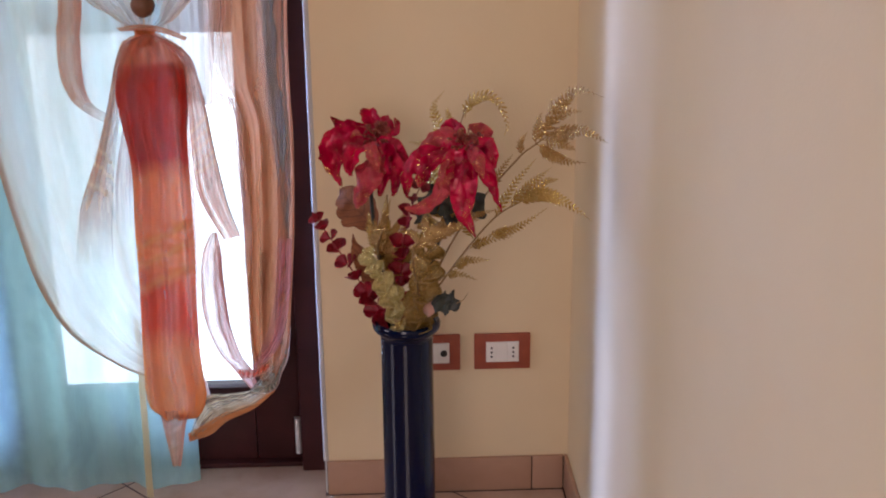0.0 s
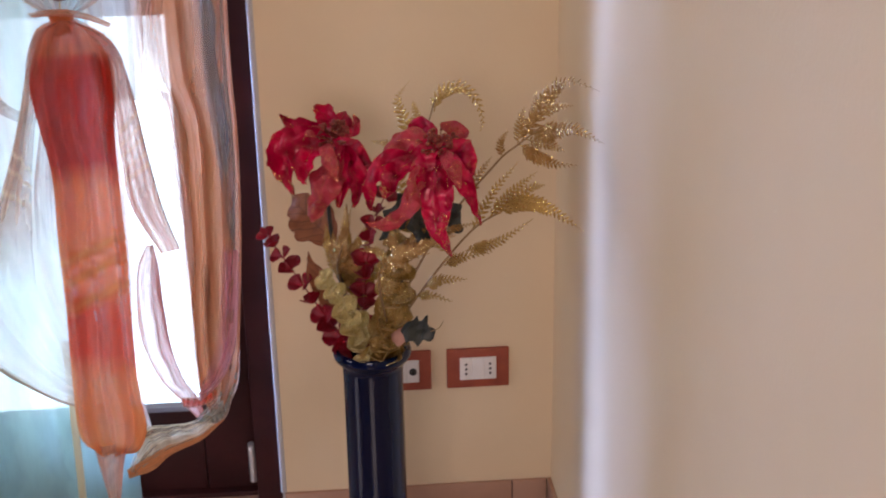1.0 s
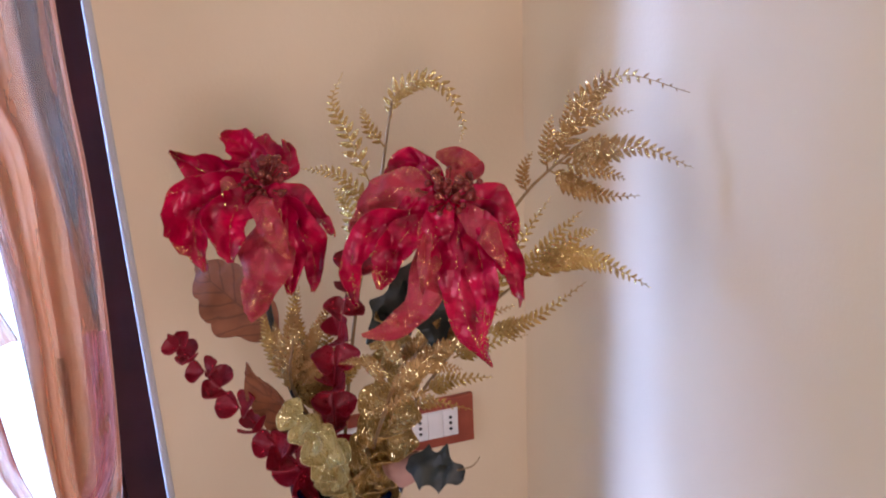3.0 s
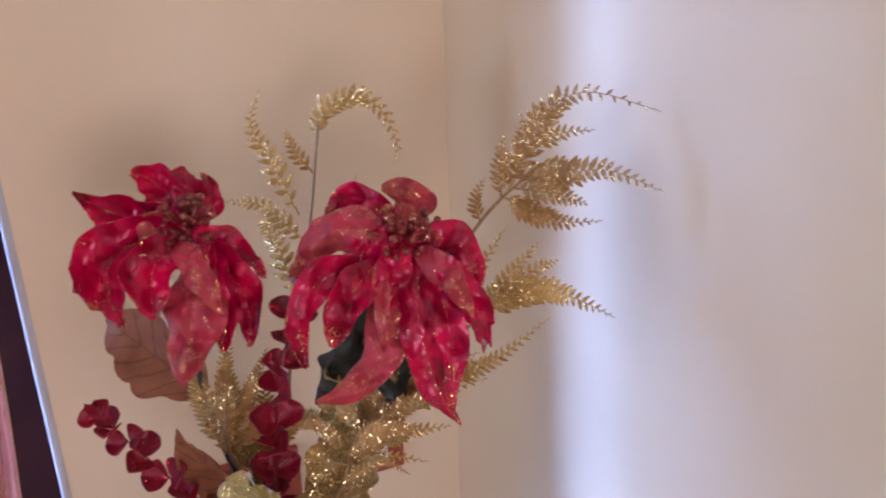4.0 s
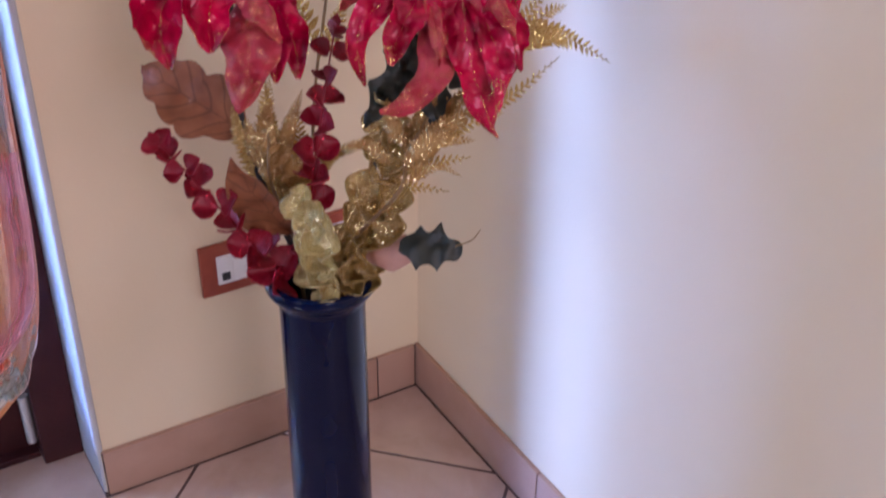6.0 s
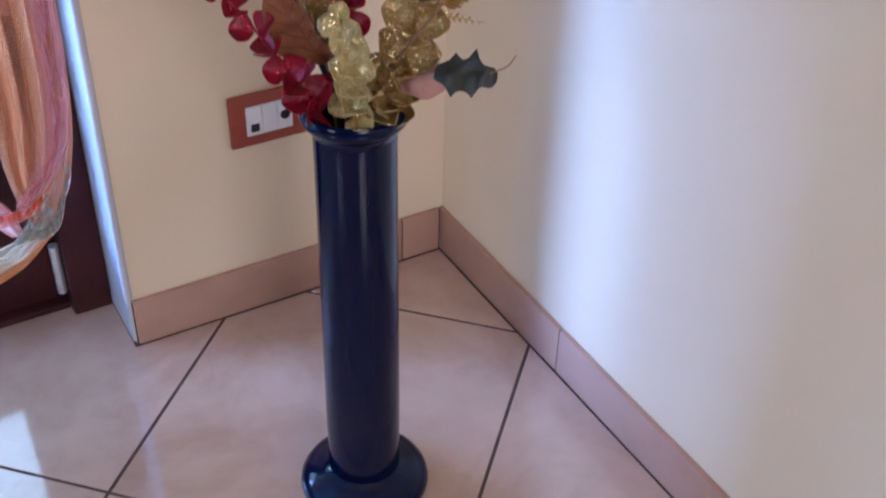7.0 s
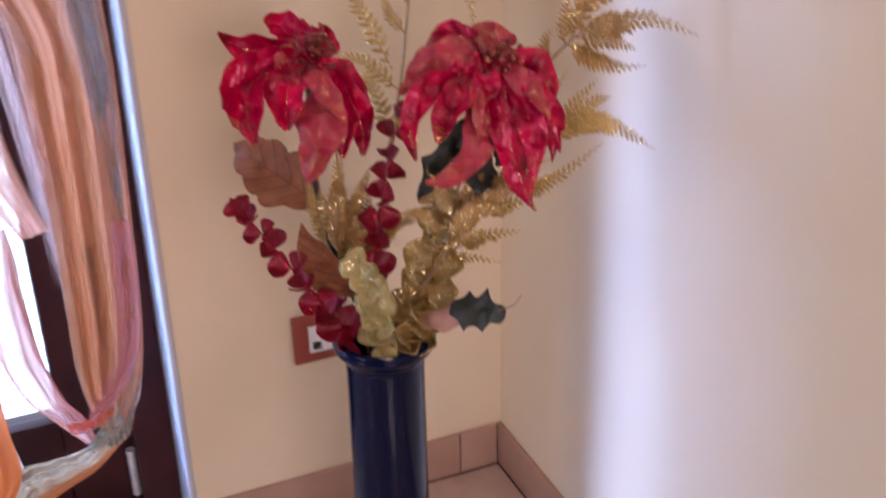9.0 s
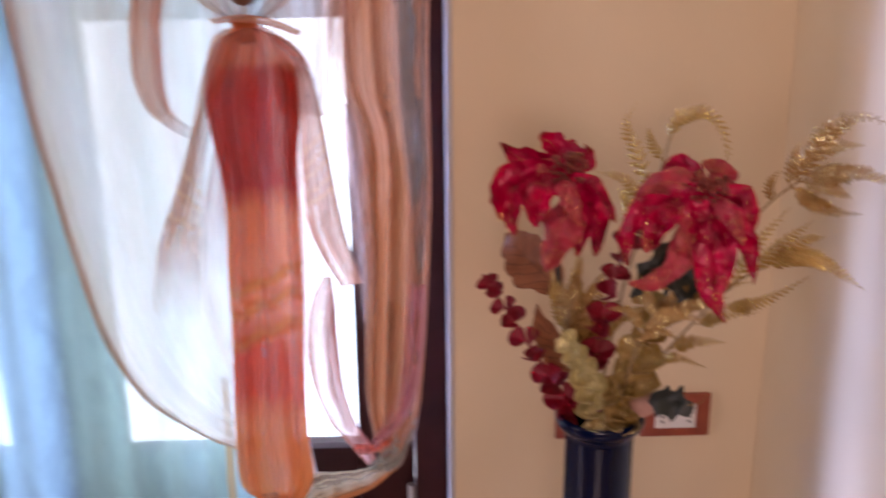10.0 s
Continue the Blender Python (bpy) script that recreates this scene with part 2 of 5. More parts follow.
def organza(name, across=None, down=None, clear=0.5, glow=0.55, weave=900.0, roughly=0.12, drift=0.10, blanch=0.0, gather=0.0, pleats=9.0, threads=(), thins=0.0):
    """Thin woven voile: some of it lets light straight through, the rest scatters it. across/down: colour stops along the cloth's
    width and length, with the cover as fourth value. gather: how much closer the weave lies in the pleats; threads: places along the
    length where gold threads run across; thins: from where on the cloth frays out towards its end."""
    m, nd, ln, p = material(name)
    co = nd.new("ShaderNodeTexCoord")
    uv = nd.new("ShaderNodeSeparateXYZ")
    ln.new(co.outputs["UV"], uv.inputs["Vector"])
    wob = node(nd, "ShaderNodeTexNoise", Scale=9.0, Detail=3.0)
    ln.new(co.outputs["Object"], wob.inputs["Vector"])
    shift = nd.new("ShaderNodeMath")
    shift.operation = "MULTIPLY_ADD"
    shift.inputs[1].default_value = drift
    ln.new(wob.outputs["Fac"], shift.inputs[0])
    ln.new(uv.outputs["Y" if across else "X"], shift.inputs[2])
    less = nd.new("ShaderNodeMath")
    less.operation = "SUBTRACT"
    less.inputs[1].default_value = drift * 0.5
    ln.new(shift.outputs[0], less.inputs[0])
    r = ramp(nd, across or down)
    ln.new(less.outputs[0], r.inputs["Fac"])
    fibre = node(nd, "ShaderNodeTexNoise", Scale=1.0, Detail=3.0, Roughness=0.7)
    stretch = nd.new("ShaderNodeMapping")
    stretch.inputs["Scale"].default_value = (weave * 0.35, 20.0, weave * 0.03)
    ln.new(co.outputs["Object"], stretch.inputs["Vector"])
    ln.new(stretch.outputs[0], fibre.inputs["Vector"])
    diff, trans, clear_node = nd.new("ShaderNodeBsdfDiffuse"), nd.new("ShaderNodeBsdfTranslucent"), nd.new("ShaderNodeBsdfTransparent")
    hue = r.outputs["Color"]
    if blanch:
        patch = node(nd, "ShaderNodeTexNoise", Scale=5.0, Detail=4.0, Roughness=0.6)
        pull = nd.new("ShaderNodeMapping")
        pull.inputs["Scale"].default_value = (2.6, 1.0, 0.8)
        ln.new(co.outputs["Object"], pull.inputs["Vector"])
        ln.new(pull.outputs[0], patch.inputs["Vector"])
        pale = ramp(nd, [(0.46, (0.0,) * 3), (0.64, (blanch,) * 3)])
        ln.new(patch.outputs["Fac"], pale.inputs["Fac"])
        mix = nd.new("ShaderNodeMix")
        mix.data_type = "RGBA"
        mix.inputs["B"].default_value = (0.80, 0.58, 0.46, 1.0)
        ln.new(pale.outputs["Color"], mix.inputs["Factor"])
        ln.new(hue, mix.inputs["A"])
        hue = mix.outputs["Result"]
    dense = r.outputs["Alpha"]
    if gather:
        run = nd.new("ShaderNodeCombineXYZ")
        for source, socket, times in ((uv.outputs["X"], "X", 1.4), (less.outputs[0] if across else uv.outputs["Y"], "Y", pleats)):
            scaled = nd.new("ShaderNodeMath")
            scaled.operation = "MULTIPLY"
            scaled.inputs[1].default_value = times
            ln.new(source, scaled.inputs[0])
            ln.new(scaled.outputs[0], run.inputs[socket])
        pleat = node(nd, "ShaderNodeTexNoise", Scale=1.0, Detail=1.0, Roughness=0.5)
        ln.new(run.outputs[0], pleat.inputs["Vector"])
        thick = nd.new("ShaderNodeMapRange")
        thick.inputs["From Min"].default_value, thick.inputs["From Max"].default_value = 0.34, 0.66
        thick.inputs["To Min"].default_value, thick.inputs["To Max"].default_value = -gather, gather
        ln.new(pleat.outputs["Fac"], thick.inputs["Value"])
        closer = nd.new("ShaderNodeMath")
        closer.use_clamp = True
        ln.new(dense, closer.inputs[0])
        ln.new(thick.outputs["Result"], closer.inputs[1])
        dense = closer.outputs[0]
    if threads:
        slant = nd.new("ShaderNodeMath")
        slant.operation = "MULTIPLY_ADD"
        slant.inputs[1].default_value = 0.05
        ln.new(uv.outputs["Y"], slant.inputs[0])
        ln.new(uv.outputs["X"], slant.inputs[2])
        stops = [(0.0, (0.0,) * 3)]
        for place, half in threads:
            stops += [(place - half, (0.0,) * 3), (place, (1.0,) * 3), (place + half, (0.0,) * 3)]
        lines = ramp(nd, stops)
        ln.new(slant.outputs[0], lines.inputs["Fac"])
        gilt = nd.new("ShaderNodeMix")
        gilt.data_type = "RGBA"
        gilt.inputs["B"].default_value = (0.80, 0.56, 0.30, 1.0)
        faint = nd.new("ShaderNodeMath")
        faint.operation = "MULTIPLY"
        faint.inputs[1].default_value = 0.55
        ln.new(lines.outputs["Color"], faint.inputs[0])
        ln.new(faint.outputs[0], gilt.inputs["Factor"])
        ln.new(hue, gilt.inputs["A"])
        hue = gilt.outputs["Result"]
        over = nd.new("ShaderNodeMath")
        over.operation = "MULTIPLY_ADD"
        over.use_clamp = True
        over.inputs[1].default_value = 0.15
        ln.new(lines.outputs["Color"], over.inputs[0])
        ln.new(dense, over.inputs[2])
        dense = over.outputs[0]
    if thins:
        fray = ramp(nd, [(thins, (1.0,) * 3), (1.0, (0.0,) * 3)])
        ln.new(uv.outputs["X"], fray.inputs["Fac"])
        end = nd.new("ShaderNodeMath")
        end.operation = "MULTIPLY"
        ln.new(dense, end.inputs[0])
        ln.new(fray.outputs["Color"], end.inputs[1])
        dense = end.outputs[0]
    ln.new(hue, diff.inputs["Color"])
    ln.new(hue, trans.inputs["Color"])
    cloth = node(nd, "ShaderNodeMixShader", Fac=glow)
    ln.new(diff.outputs[0], cloth.inputs[1])
    ln.new(trans.outputs[0], cloth.inputs[2])
    cover = nd.new("ShaderNodeMath")
    cover.operation = "MULTIPLY_ADD"
    cover.inputs[1].default_value = roughly
    ln.new(fibre.outputs["Fac"], cover.inputs[0])
    ln.new(dense, cover.inputs[2])
    cut = nd.new("ShaderNodeMath")
    cut.operation = "SUBTRACT"
    cut.use_clamp = True
    cut.inputs[1].default_value = roughly * 0.5
    ln.new(cover.outputs[0], cut.inputs[0])
    out = nd.new("ShaderNodeMixShader")
    ln.new(cut.outputs[0], out.inputs["Fac"])
    ln.new(clear_node.outputs[0], out.inputs[1])
    ln.new(cloth.outputs[0], out.inputs[2])
    ln.new(out.outputs[0], nd["Material Output"].inputs["Surface"])
    return m


SHEER = organza("white_voile", across=[(0.0, (0.42, 0.68, 0.66, 0.52)), (1.0, (0.42, 0.68, 0.66, 0.52))], glow=0.5, roughly=0.08, gather=0.12, pleats=16.0)
HEM = organza("beige_hem", across=[(0.0, (0.75, 0.60, 0.38, 0.75)), (1.0, (0.75, 0.60, 0.38, 0.75))], glow=0.6)
DRAPE_WHITE = organza("white_organza", across=[(0.0, (0.54, 0.32, 0.20, 0.90)), (0.025, (0.56, 0.36, 0.26, 0.79)), (0.045, (0.92, 0.70, 0.58, 0.44)), (0.20, (0.97, 0.82, 0.74, 0.36)), (0.40, (0.98, 0.84, 0.77, 0.35)), (0.55, (0.97, 0.77, 0.69, 0.40)), (0.62, (0.90, 0.62, 0.52, 0.42)), (0.70, (0.97, 0.82, 0.76, 0.36)), (1.0, (0.97, 0.82, 0.76, 0.36))], glow=0.70, roughly=0.04, drift=0.03, gather=0.06, pleats=3.0, blanch=0.25)
DRAPE_TOP = organza("pale_gathered_organza", across=[(0.0, (0.78, 0.60, 0.48, 0.43)), (0.2, (0.82, 0.80, 0.78, 0.50)), (0.8, (0.80, 0.78, 0.77, 0.52)), (1.0, (0.76, 0.52, 0.40, 0.50))])
DRAPE_STRIPE = organza("orange_organza", across=[(0.0, (0.68, 0.44, 0.34, 0.36)), (0.08, (0.68, 0.30, 0.14, 0.44)), (0.30, (0.68, 0.29, 0.13, 0.48)), (0.60, (0.66, 0.28, 0.12, 0.48)), (0.80, (0.66, 0.33, 0.19, 0.42)), (0.96, (0.66, 0.28, 0.14, 0.52)), (1.0, (0.72, 0.40, 0.26, 0.66))], drift=0.06, blanch=0.28, glow=0.45, roughly=0.06, gather=0.10, pleats=3.0)
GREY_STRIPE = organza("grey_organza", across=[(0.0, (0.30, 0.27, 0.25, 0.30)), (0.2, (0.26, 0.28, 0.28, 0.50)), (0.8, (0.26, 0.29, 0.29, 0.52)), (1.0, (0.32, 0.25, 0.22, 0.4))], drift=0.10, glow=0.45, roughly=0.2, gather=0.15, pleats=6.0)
PALE_STRIPE = organza("pale_pink_organza", thins=0.55, across=[(0.0, (0.72, 0.56, 0.52, 0.25)), (0.4, (0.70, 0.50, 0.46, 0.42)), (1.0, (0.62, 0.34, 0.24, 0.29))], drift=0.2, glow=0.5, gather=0.2)
MAUVE = organza("mauve_organza", across=[(0.0, (0.62, 0.28, 0.26, 0.22)), (0.5, (0.60, 0.24, 0.28, 0.46)), (1.0, (0.70, 0.40, 0.42, 0.52))], drift=0.2, glow=0.5, blanch=0.2, gather=0.2)
POCKET = organza("greenish_grey_organza", across=[(0.0, (0.40, 0.42, 0.36, 0.44)), (0.5, (0.36, 0.42, 0.38, 0.62)), (0.8, (0.48, 0.44, 0.38, 0.56)), (1.0, (0.80, 0.66, 0.62, 0.68))], drift=0.25, glow=0.4, blanch=0.3, gather=0.2)
DRAPE_HEM = organza("pale_beige_organza", across=[(0.0, (0.70, 0.62, 0.46, 0.38)), (0.5, (0.66, 0.56, 0.42, 0.46)), (1.0, (0.66, 0.48, 0.32, 0.49))], drift=0.16, blanch=0.25, glow=0.45, gather=0.2)
HEM_BAND = organza("orange_hem", across=[(0.0, (0.60, 0.30, 0.15, 0.80)), (0.5, (0.58, 0.24, 0.10, 0.92)), (1.0, (0.62, 0.28, 0.13, 0.96))], drift=0.1, glow=0.35, gather=0.1)
CAPE = organza("salmon_cape_organza", thins=0.62, across=[(0.0, (0.62, 0.26, 0.15, 0.72)), (0.10, (0.66, 0.34, 0.20, 0.60)), (0.40, (0.68, 0.36, 0.20, 0.58)), (0.62, (0.80, 0.56, 0.45, 0.40)), (0.93, (0.85, 0.66, 0.57, 0.32)), (0.97, (0.40, 0.22, 0.16, 0.60)), (1.0, (0.40, 0.22, 0.16, 0.60))], drift=0.04, glow=0.55, gather=0.10, pleats=4.0, threads=((0.555, 0.010), (0.60, 0.010), (0.66, 0.014)))
FLAP = organza("pink_flap_organza", across=[(0.0, (0.66, 0.26, 0.19, 0.62)), (0.25, (0.76, 0.42, 0.32, 0.62)), (0.6, (0.80, 0.50, 0.41, 0.50)), (0.93, (0.74, 0.44, 0.35, 0.58)), (0.965, (0.32, 0.17, 0.13, 0.86)), (1.0, (0.36, 0.20, 0.15, 0.86))], drift=0.03, glow=0.5, gather=0.22, pleats=5.0, threads=((0.50, 0.014), (0.545, 0.010), (0.585, 0.010), (0.64, 0.010), (0.68, 0.016)))
SHOULDER = organza("thin_salmon_organza", thins=0.55, across=[(0.0, (0.62, 0.22, 0.15, 0.50)), (0.2, (0.68, 0.30, 0.22, 0.28)), (0.8, (0.68, 0.28, 0.20, 0.30)), (1.0, (0.58, 0.19, 0.12, 0.58))], drift=0.12, gather=0.15)
VEIL = organza("pink_veil", across=[(0.0, (0.72, 0.34, 0.26, 0.74)), (0.3, (0.80, 0.56, 0.52, 0.49)), (0.6, (0.76, 0.48, 0.44, 0.59)), (1.0, (0.62, 0.26, 0.22, 0.82))], drift=0.3, blanch=0.3, glow=0.45, gather=0.22)
TAIL = organza("red_and_orange_organza", down=[(0.0, (0.80, 0.28, 0.11, 0.60)), (0.165, (0.78, 0.22, 0.08, 0.74)), (0.185, (0.62, 0.048, 0.020, 0.86)), (0.445, (0.61, 0.048, 0.020, 0.86)), (0.475, (0.82, 0.25, 0.070, 0.80)), (0.59, (0.84, 0.26, 0.075, 0.78)), (0.63, (0.78, 0.13, 0.044, 0.82)), (0.68, (0.80, 0.15, 0.052, 0.82)), (0.715, (0.86, 0.34, 0.12, 0.78)), (1.0, (0.86, 0.38, 0.15, 0.78))], roughly=0.04, drift=0.06, blanch=0.08, glow=0.66, gather=0.07, pleats=3.0, threads=((0.575, 0.010), (0.60, 0.008), (0.632, 0.012)))
FOLD = organza("doubled_red_organza", thins=0.7, across=[(0.0, (0.56, 0.12, 0.05, 0.02)), (0.4, (0.54, 0.09, 0.04, 0.30)), (0.8, (0.52, 0.08, 0.036, 0.44)), (1.0, (0.58, 0.15, 0.07, 0.2))], drift=0.15, glow=0.5)
STREAMER = organza("salmon_organza", across=[(0.0, (0.60, 0.27, 0.16, 0.67)), (0.5, (0.66, 0.36, 0.24, 0.55)), (1.0, (0.58, 0.21, 0.13, 0.71))], blanch=0.25, glow=0.42, gather=0.12)
CORAL = organza("coral_organza", across=[(0.0, (0.74, 0.20, 0.13, 0.4)), (0.5, (0.76, 0.16, 0.10, 0.72)), (1.0, (0.78, 0.40, 0.32, 0.4))], glow=0.5, drift=0.3, gather=0.2)
FRAYED = organza("salmon_organza_fold", across=[(0.0, (0.64, 0.30, 0.18, 0.66)), (0.5, (0.70, 0.40, 0.27, 0.52)), (1.0, (0.62, 0.25, 0.16, 0.68))], blanch=0.25, glow=0.5, thins=0.62)
# dark colour stands in for the gap where the door frame shows
SLIT = organza("dark_gap_organza", thins=0.5, across=[(0.0, (0.20, 0.09, 0.05, 0.2)), (0.5, (0.20, 0.09, 0.05, 0.5)), (1.0, (0.20, 0.09, 0.05, 0.2))], glow=0.3)


def pane():
    m, nd, ln, p = material("window_glass")
    p.inputs["Base Color"].default_value = (0.95, 0.98, 0.97, 1)
    p.inputs["Roughness"].default_value = 0.02
    p.inputs["Transmission Weight"].default_value = 1.0
    p.inputs["IOR"].default_value = 1.45
    return m


GLASS = pane()


# ---- building blocks ----
def finish(bm, smooth=True, angle=35):
    bmesh.ops.recalc_face_normals(bm, faces=bm.faces)
    for f in bm.faces:
        f.smooth = smooth
    if smooth:
        for e in bm.edges:
            if len(e.link_faces) == 2 and e.calc_face_angle(0) > radians(angle):
                e.smooth = False


def part(name, bm, mat, parent=None, label="", smooth=True):
    me = bpy.data.meshes.new(name)
    finish(bm, smooth)
    bm.to_mesh(me)
    bm.free()
    me.materials.append(mat)
    ob = new(name, me)
    if parent is not None:
        ob.parent = parent
        ob.matrix_parent_inverse = (Matrix.Translation(parent.location) if parent.parent is None else Matrix.Identity(4)).inverted()
    if label:
        tagged(ob, label)
    return ob


def thing(name, at, label, category, group="", kind=""):
    ob = new(name)
    ob.location = at
    ob.empty_display_size = 0.05
    return tagged(ob, label, category, group, kind)


def box(bm, x0, x1, y0, y1, z0, z1, bevel=0.0):
    made = bmesh.ops.create_cube(bm, size=1.0, matrix=Matrix.Translation(((x0 + x1) / 2, (y0 + y1) / 2, (z0 + z1) / 2)) @ Matrix.Diagonal((x1 - x0, y1 - y0, z1 - z0, 1)))
    if bevel:
        edges = list({e for v in made["verts"] for e in v.link_edges})
        bmesh.ops.bevel(bm, geom=edges, offset=bevel, segments=2, affect="EDGES", profile=0.6)


def boxed(name, dims, mat, parent=None, bevel=0.0, label="", smooth=False):
    bm = bmesh.new()
    box(bm, *dims, bevel)
    return part(name, bm, mat, parent, label, smooth or bevel > 0)


def lathe(bm, profile, at, steps=56):
    """Turns (radius, height) pairs about the upright through at; the profile closes on itself or ends on the axis."""
    rings = []
    for r, z in profile:
        if r < 1e-6:
            rings.append([bm.verts.new((at[0], at[1], at[2] + z))])
        else:
            rings.append([bm.verts.new((at[0] + r * math.cos(2 * math.pi * k / steps), at[1] + r * math.sin(2 * math.pi * k / steps), at[2] + z)) for k in range(steps)])
    for a, b in zip(rings, rings[1:]):
        for k in range(steps):
            j = (k + 1) % steps
            if len(a) == 1:
                bm.faces.new((a[0], b[j], b[k]))
            elif len(b) == 1:
                bm.faces.new((a[k], a[j], b[0]))
            else:
                bm.faces.new((a[k], a[j], b[j], b[k]))


def spline(points, n):
    """n + 1 points of a Catmull-Rom curve through the given ones."""
    pts = [Vector(p) for p in points]
    if len(pts) == 2:
        return [pts[0].lerp(pts[1], k / n) for k in range(n + 1)]
    ends = [2 * pts[0] - pts[1]] + pts + [2 * pts[-1] - pts[-2]]
    out = []
    for k in range(n + 1):
        s = k / n * (len(pts) - 1)
        i = min(int(s), len(pts) - 2)
        t = s - i
        a, b, c, d = ends[i : i + 4]
        out.append(0.5 * (2 * b + (c - a) * t + (2 * a - 5 * b + 4 * c - d) * t * t + (3 * b - a - 3 * c + d) * t ** 3))
    return out


def tube(bm, curve, r0, r1, sides=8):
    """A round rod along the curve, tapering from r0 to r1, with closed ends."""
    rings, n = [], len(curve)
    for k, p in enumerate(curve):
        d = (curve[min(k + 1, n - 1)] - curve[max(k - 1, 0)]).normalized()
        a = d.orthogonal().normalized() if not rings else (prev - d * prev.dot(d)).normalized()
        prev, b = a, d.cross(a)
        r = r0 + (r1 - r0) * k / (n - 1)
        rings.append([bm.verts.new(p + r * (math.cos(2 * math.pi * j / sides) * a + math.sin(2 * math.pi * j / sides) * b)) for j in range(sides)])
    for a, b in zip(rings, rings[1:]):
        for j in range(sides):
            i = (j + 1) % sides
            bm.faces.new((a[j], a[i], b[i], b[j]))
    bm.faces.new(rings[0][::-1])
    bm.faces.new(rings[-1])


def sheet(bm, grid, thick):
    """A thin body on a grid of points: two skins and a rim. The UV runs along the rows and across them."""
    nu, nv = len(grid), len(grid[0])
    uv = bm.loops.layers.uv.verify()
    skins = ([], [])
    for i in range(nu):
        rows = ([], [])
        for j in range(nv):
            du = grid[min(i + 1, nu - 1)][j] - grid[max(i - 1, 0)][j]
            dv = grid[i][min(j + 1, nv - 1)] - grid[i][max(j - 1, 0)]
            n = du.cross(dv)
            n = n.normalized() if n.length > 1e-12 else Vector((0, 0, 1))
            for side, row in zip((0.5, -0.5), rows):
                row.append(bm.verts.new(grid[i][j] + n * thick * side))
        for skin, row in zip(skins, rows):
            skin.append(row)

    def face(corners):
        f = bm.faces.new([skins[s][i][j] for s, i, j in corners])
        for loop, (s, i, j) in zip(f.loops, corners):
            loop[uv].uv = (i / (nu - 1), j / (nv - 1))

    for i in range(nu - 1):
        for j in range(nv - 1):
            face([(0, i, j), (0, i + 1, j), (0, i + 1, j + 1), (0, i, j + 1)])
            face([(1, i, j + 1), (1, i + 1, j + 1), (1, i + 1, j), (1, i, j)])
    for i in range(nu - 1):
        face([(0, i + 1, 0), (0, i, 0), (1, i, 0), (1, i + 1, 0)])
        face([(0, i, nv - 1), (0, i + 1, nv - 1), (1, i + 1, nv - 1), (1, i, nv - 1)])
    for j in range(nv - 1):
        face([(0, 0, j), (0, 0, j + 1), (1, 0, j + 1), (1, 0, j)])
        face([(0, nu - 1, j + 1), (0, nu - 1, j), (1, nu - 1, j), (1, nu - 1, j + 1)])


def leaf_grid(base, tip, up, width, arch=0.0, cup=0.0, wave=0.0, power=0.75, full=0.85, lobes=0, seed=0, nu=13, nv=7, curl=0.0, crease=0.06, crumple=0.0, spiky=False, ragged=0.09, through_mid=None):
    """Points of a leaf or petal from base to tip. up: the side it shows; arch: how far its middle bows to that side; cup: how far its
    edges rise; wave: ripple of the edges; power, full: where it is widest and how blunt; lobes: notches; curl: how far the tip turns up."""
    base, tip, up = Vector(base), Vector(tip), Vector(up).normalized()
    length = (tip - base).length
    rng = random.Random(seed)
    ph, ph2 = rng.uniform(0, 6.28), rng.uniform(0, 6.28)
    mid = 2 * Vector(through_mid) - (base + tip) / 2 if through_mid else base.lerp(tip, 0.5) + up * arch * 2
    line = []
    for i in range(nu):
        u = i / (nu - 1)
        p = base * (1 - u) ** 2 + mid * 2 * u * (1 - u) + tip * u * u
        line.append(p + up * curl * max(0.0, u - 0.7) ** 2 * 8 * length)
    grid = []
    for i in range(nu):
        u = i / (nu - 1)
        d = (line[min(i + 1, nu - 1)] - line[max(i - 1, 0)]).normalized()
        side = d.cross(up)
        side = side.normalized() if side.length > 1e-4 else d.orthogonal().normalized()
        n = side.cross(d)
        half = width / 2 * max(math.sin(math.pi * min(max(u, 0.012), 0.988) ** power), 0.0) ** full
        if lobes:
            half *= (1.0 - 0.42 * abs(math.sin(math.pi * lobes * u + 0.4)) ** 0.8) if spiky else (0.80 + 0.20 * abs(math.sin(math.pi * lobes * u + 0.4)) ** 0.7)
        row = []
        for j in range(nv):
            v = 2 * j / (nv - 1) - 1
            lift = cup * abs(v) ** 1.6 * half * 2 + wave * length * v * v * math.sin(9 * u + ph + (1.7 if v > 0 else 0)) + crease * half * (abs(v) - 0.5) * (0.4 + 0.6 * math.sin(2.2 * u + ph2)) + 0.10 * half * math.sin(5.5 * u + ph2) * v
            wob = 1 + ragged * math.sin(13 * u + ph2 + v)
            p = line[i] + side * v * half * wob + n * lift
            if crumple:
                p += n * crumple * (noise.noise(p * 55 + Vector((seed, 0, 0))) + 0.5 * noise.noise(p * 120)) * min(1.0, 3 * u)
            row.append(p)
        grid.append(row)
    return grid


def leaf(name, parent, mat, base, tip, up, width, thick=0.0007, label="", **how):
    bm = bmesh.new()
    sheet(bm, leaf_grid(base, tip, up, width, **how), thick)
    return part(name, bm, mat, parent, label)


# ---- the room ----
W, E_Y, H = -4.2, -4.1, 2.7     # west and south inner faces, ceiling
NX, DOOR_W, DEPTH = -0.514, -1.88, 0.128  # right edge and left edge of the door recess, its depth
LINTEL = 2.32


def wall_piece(bm, x0, x1, y0, y1, z0, z1):
    box(bm, x0, x1, y0, y1, z0, z1)


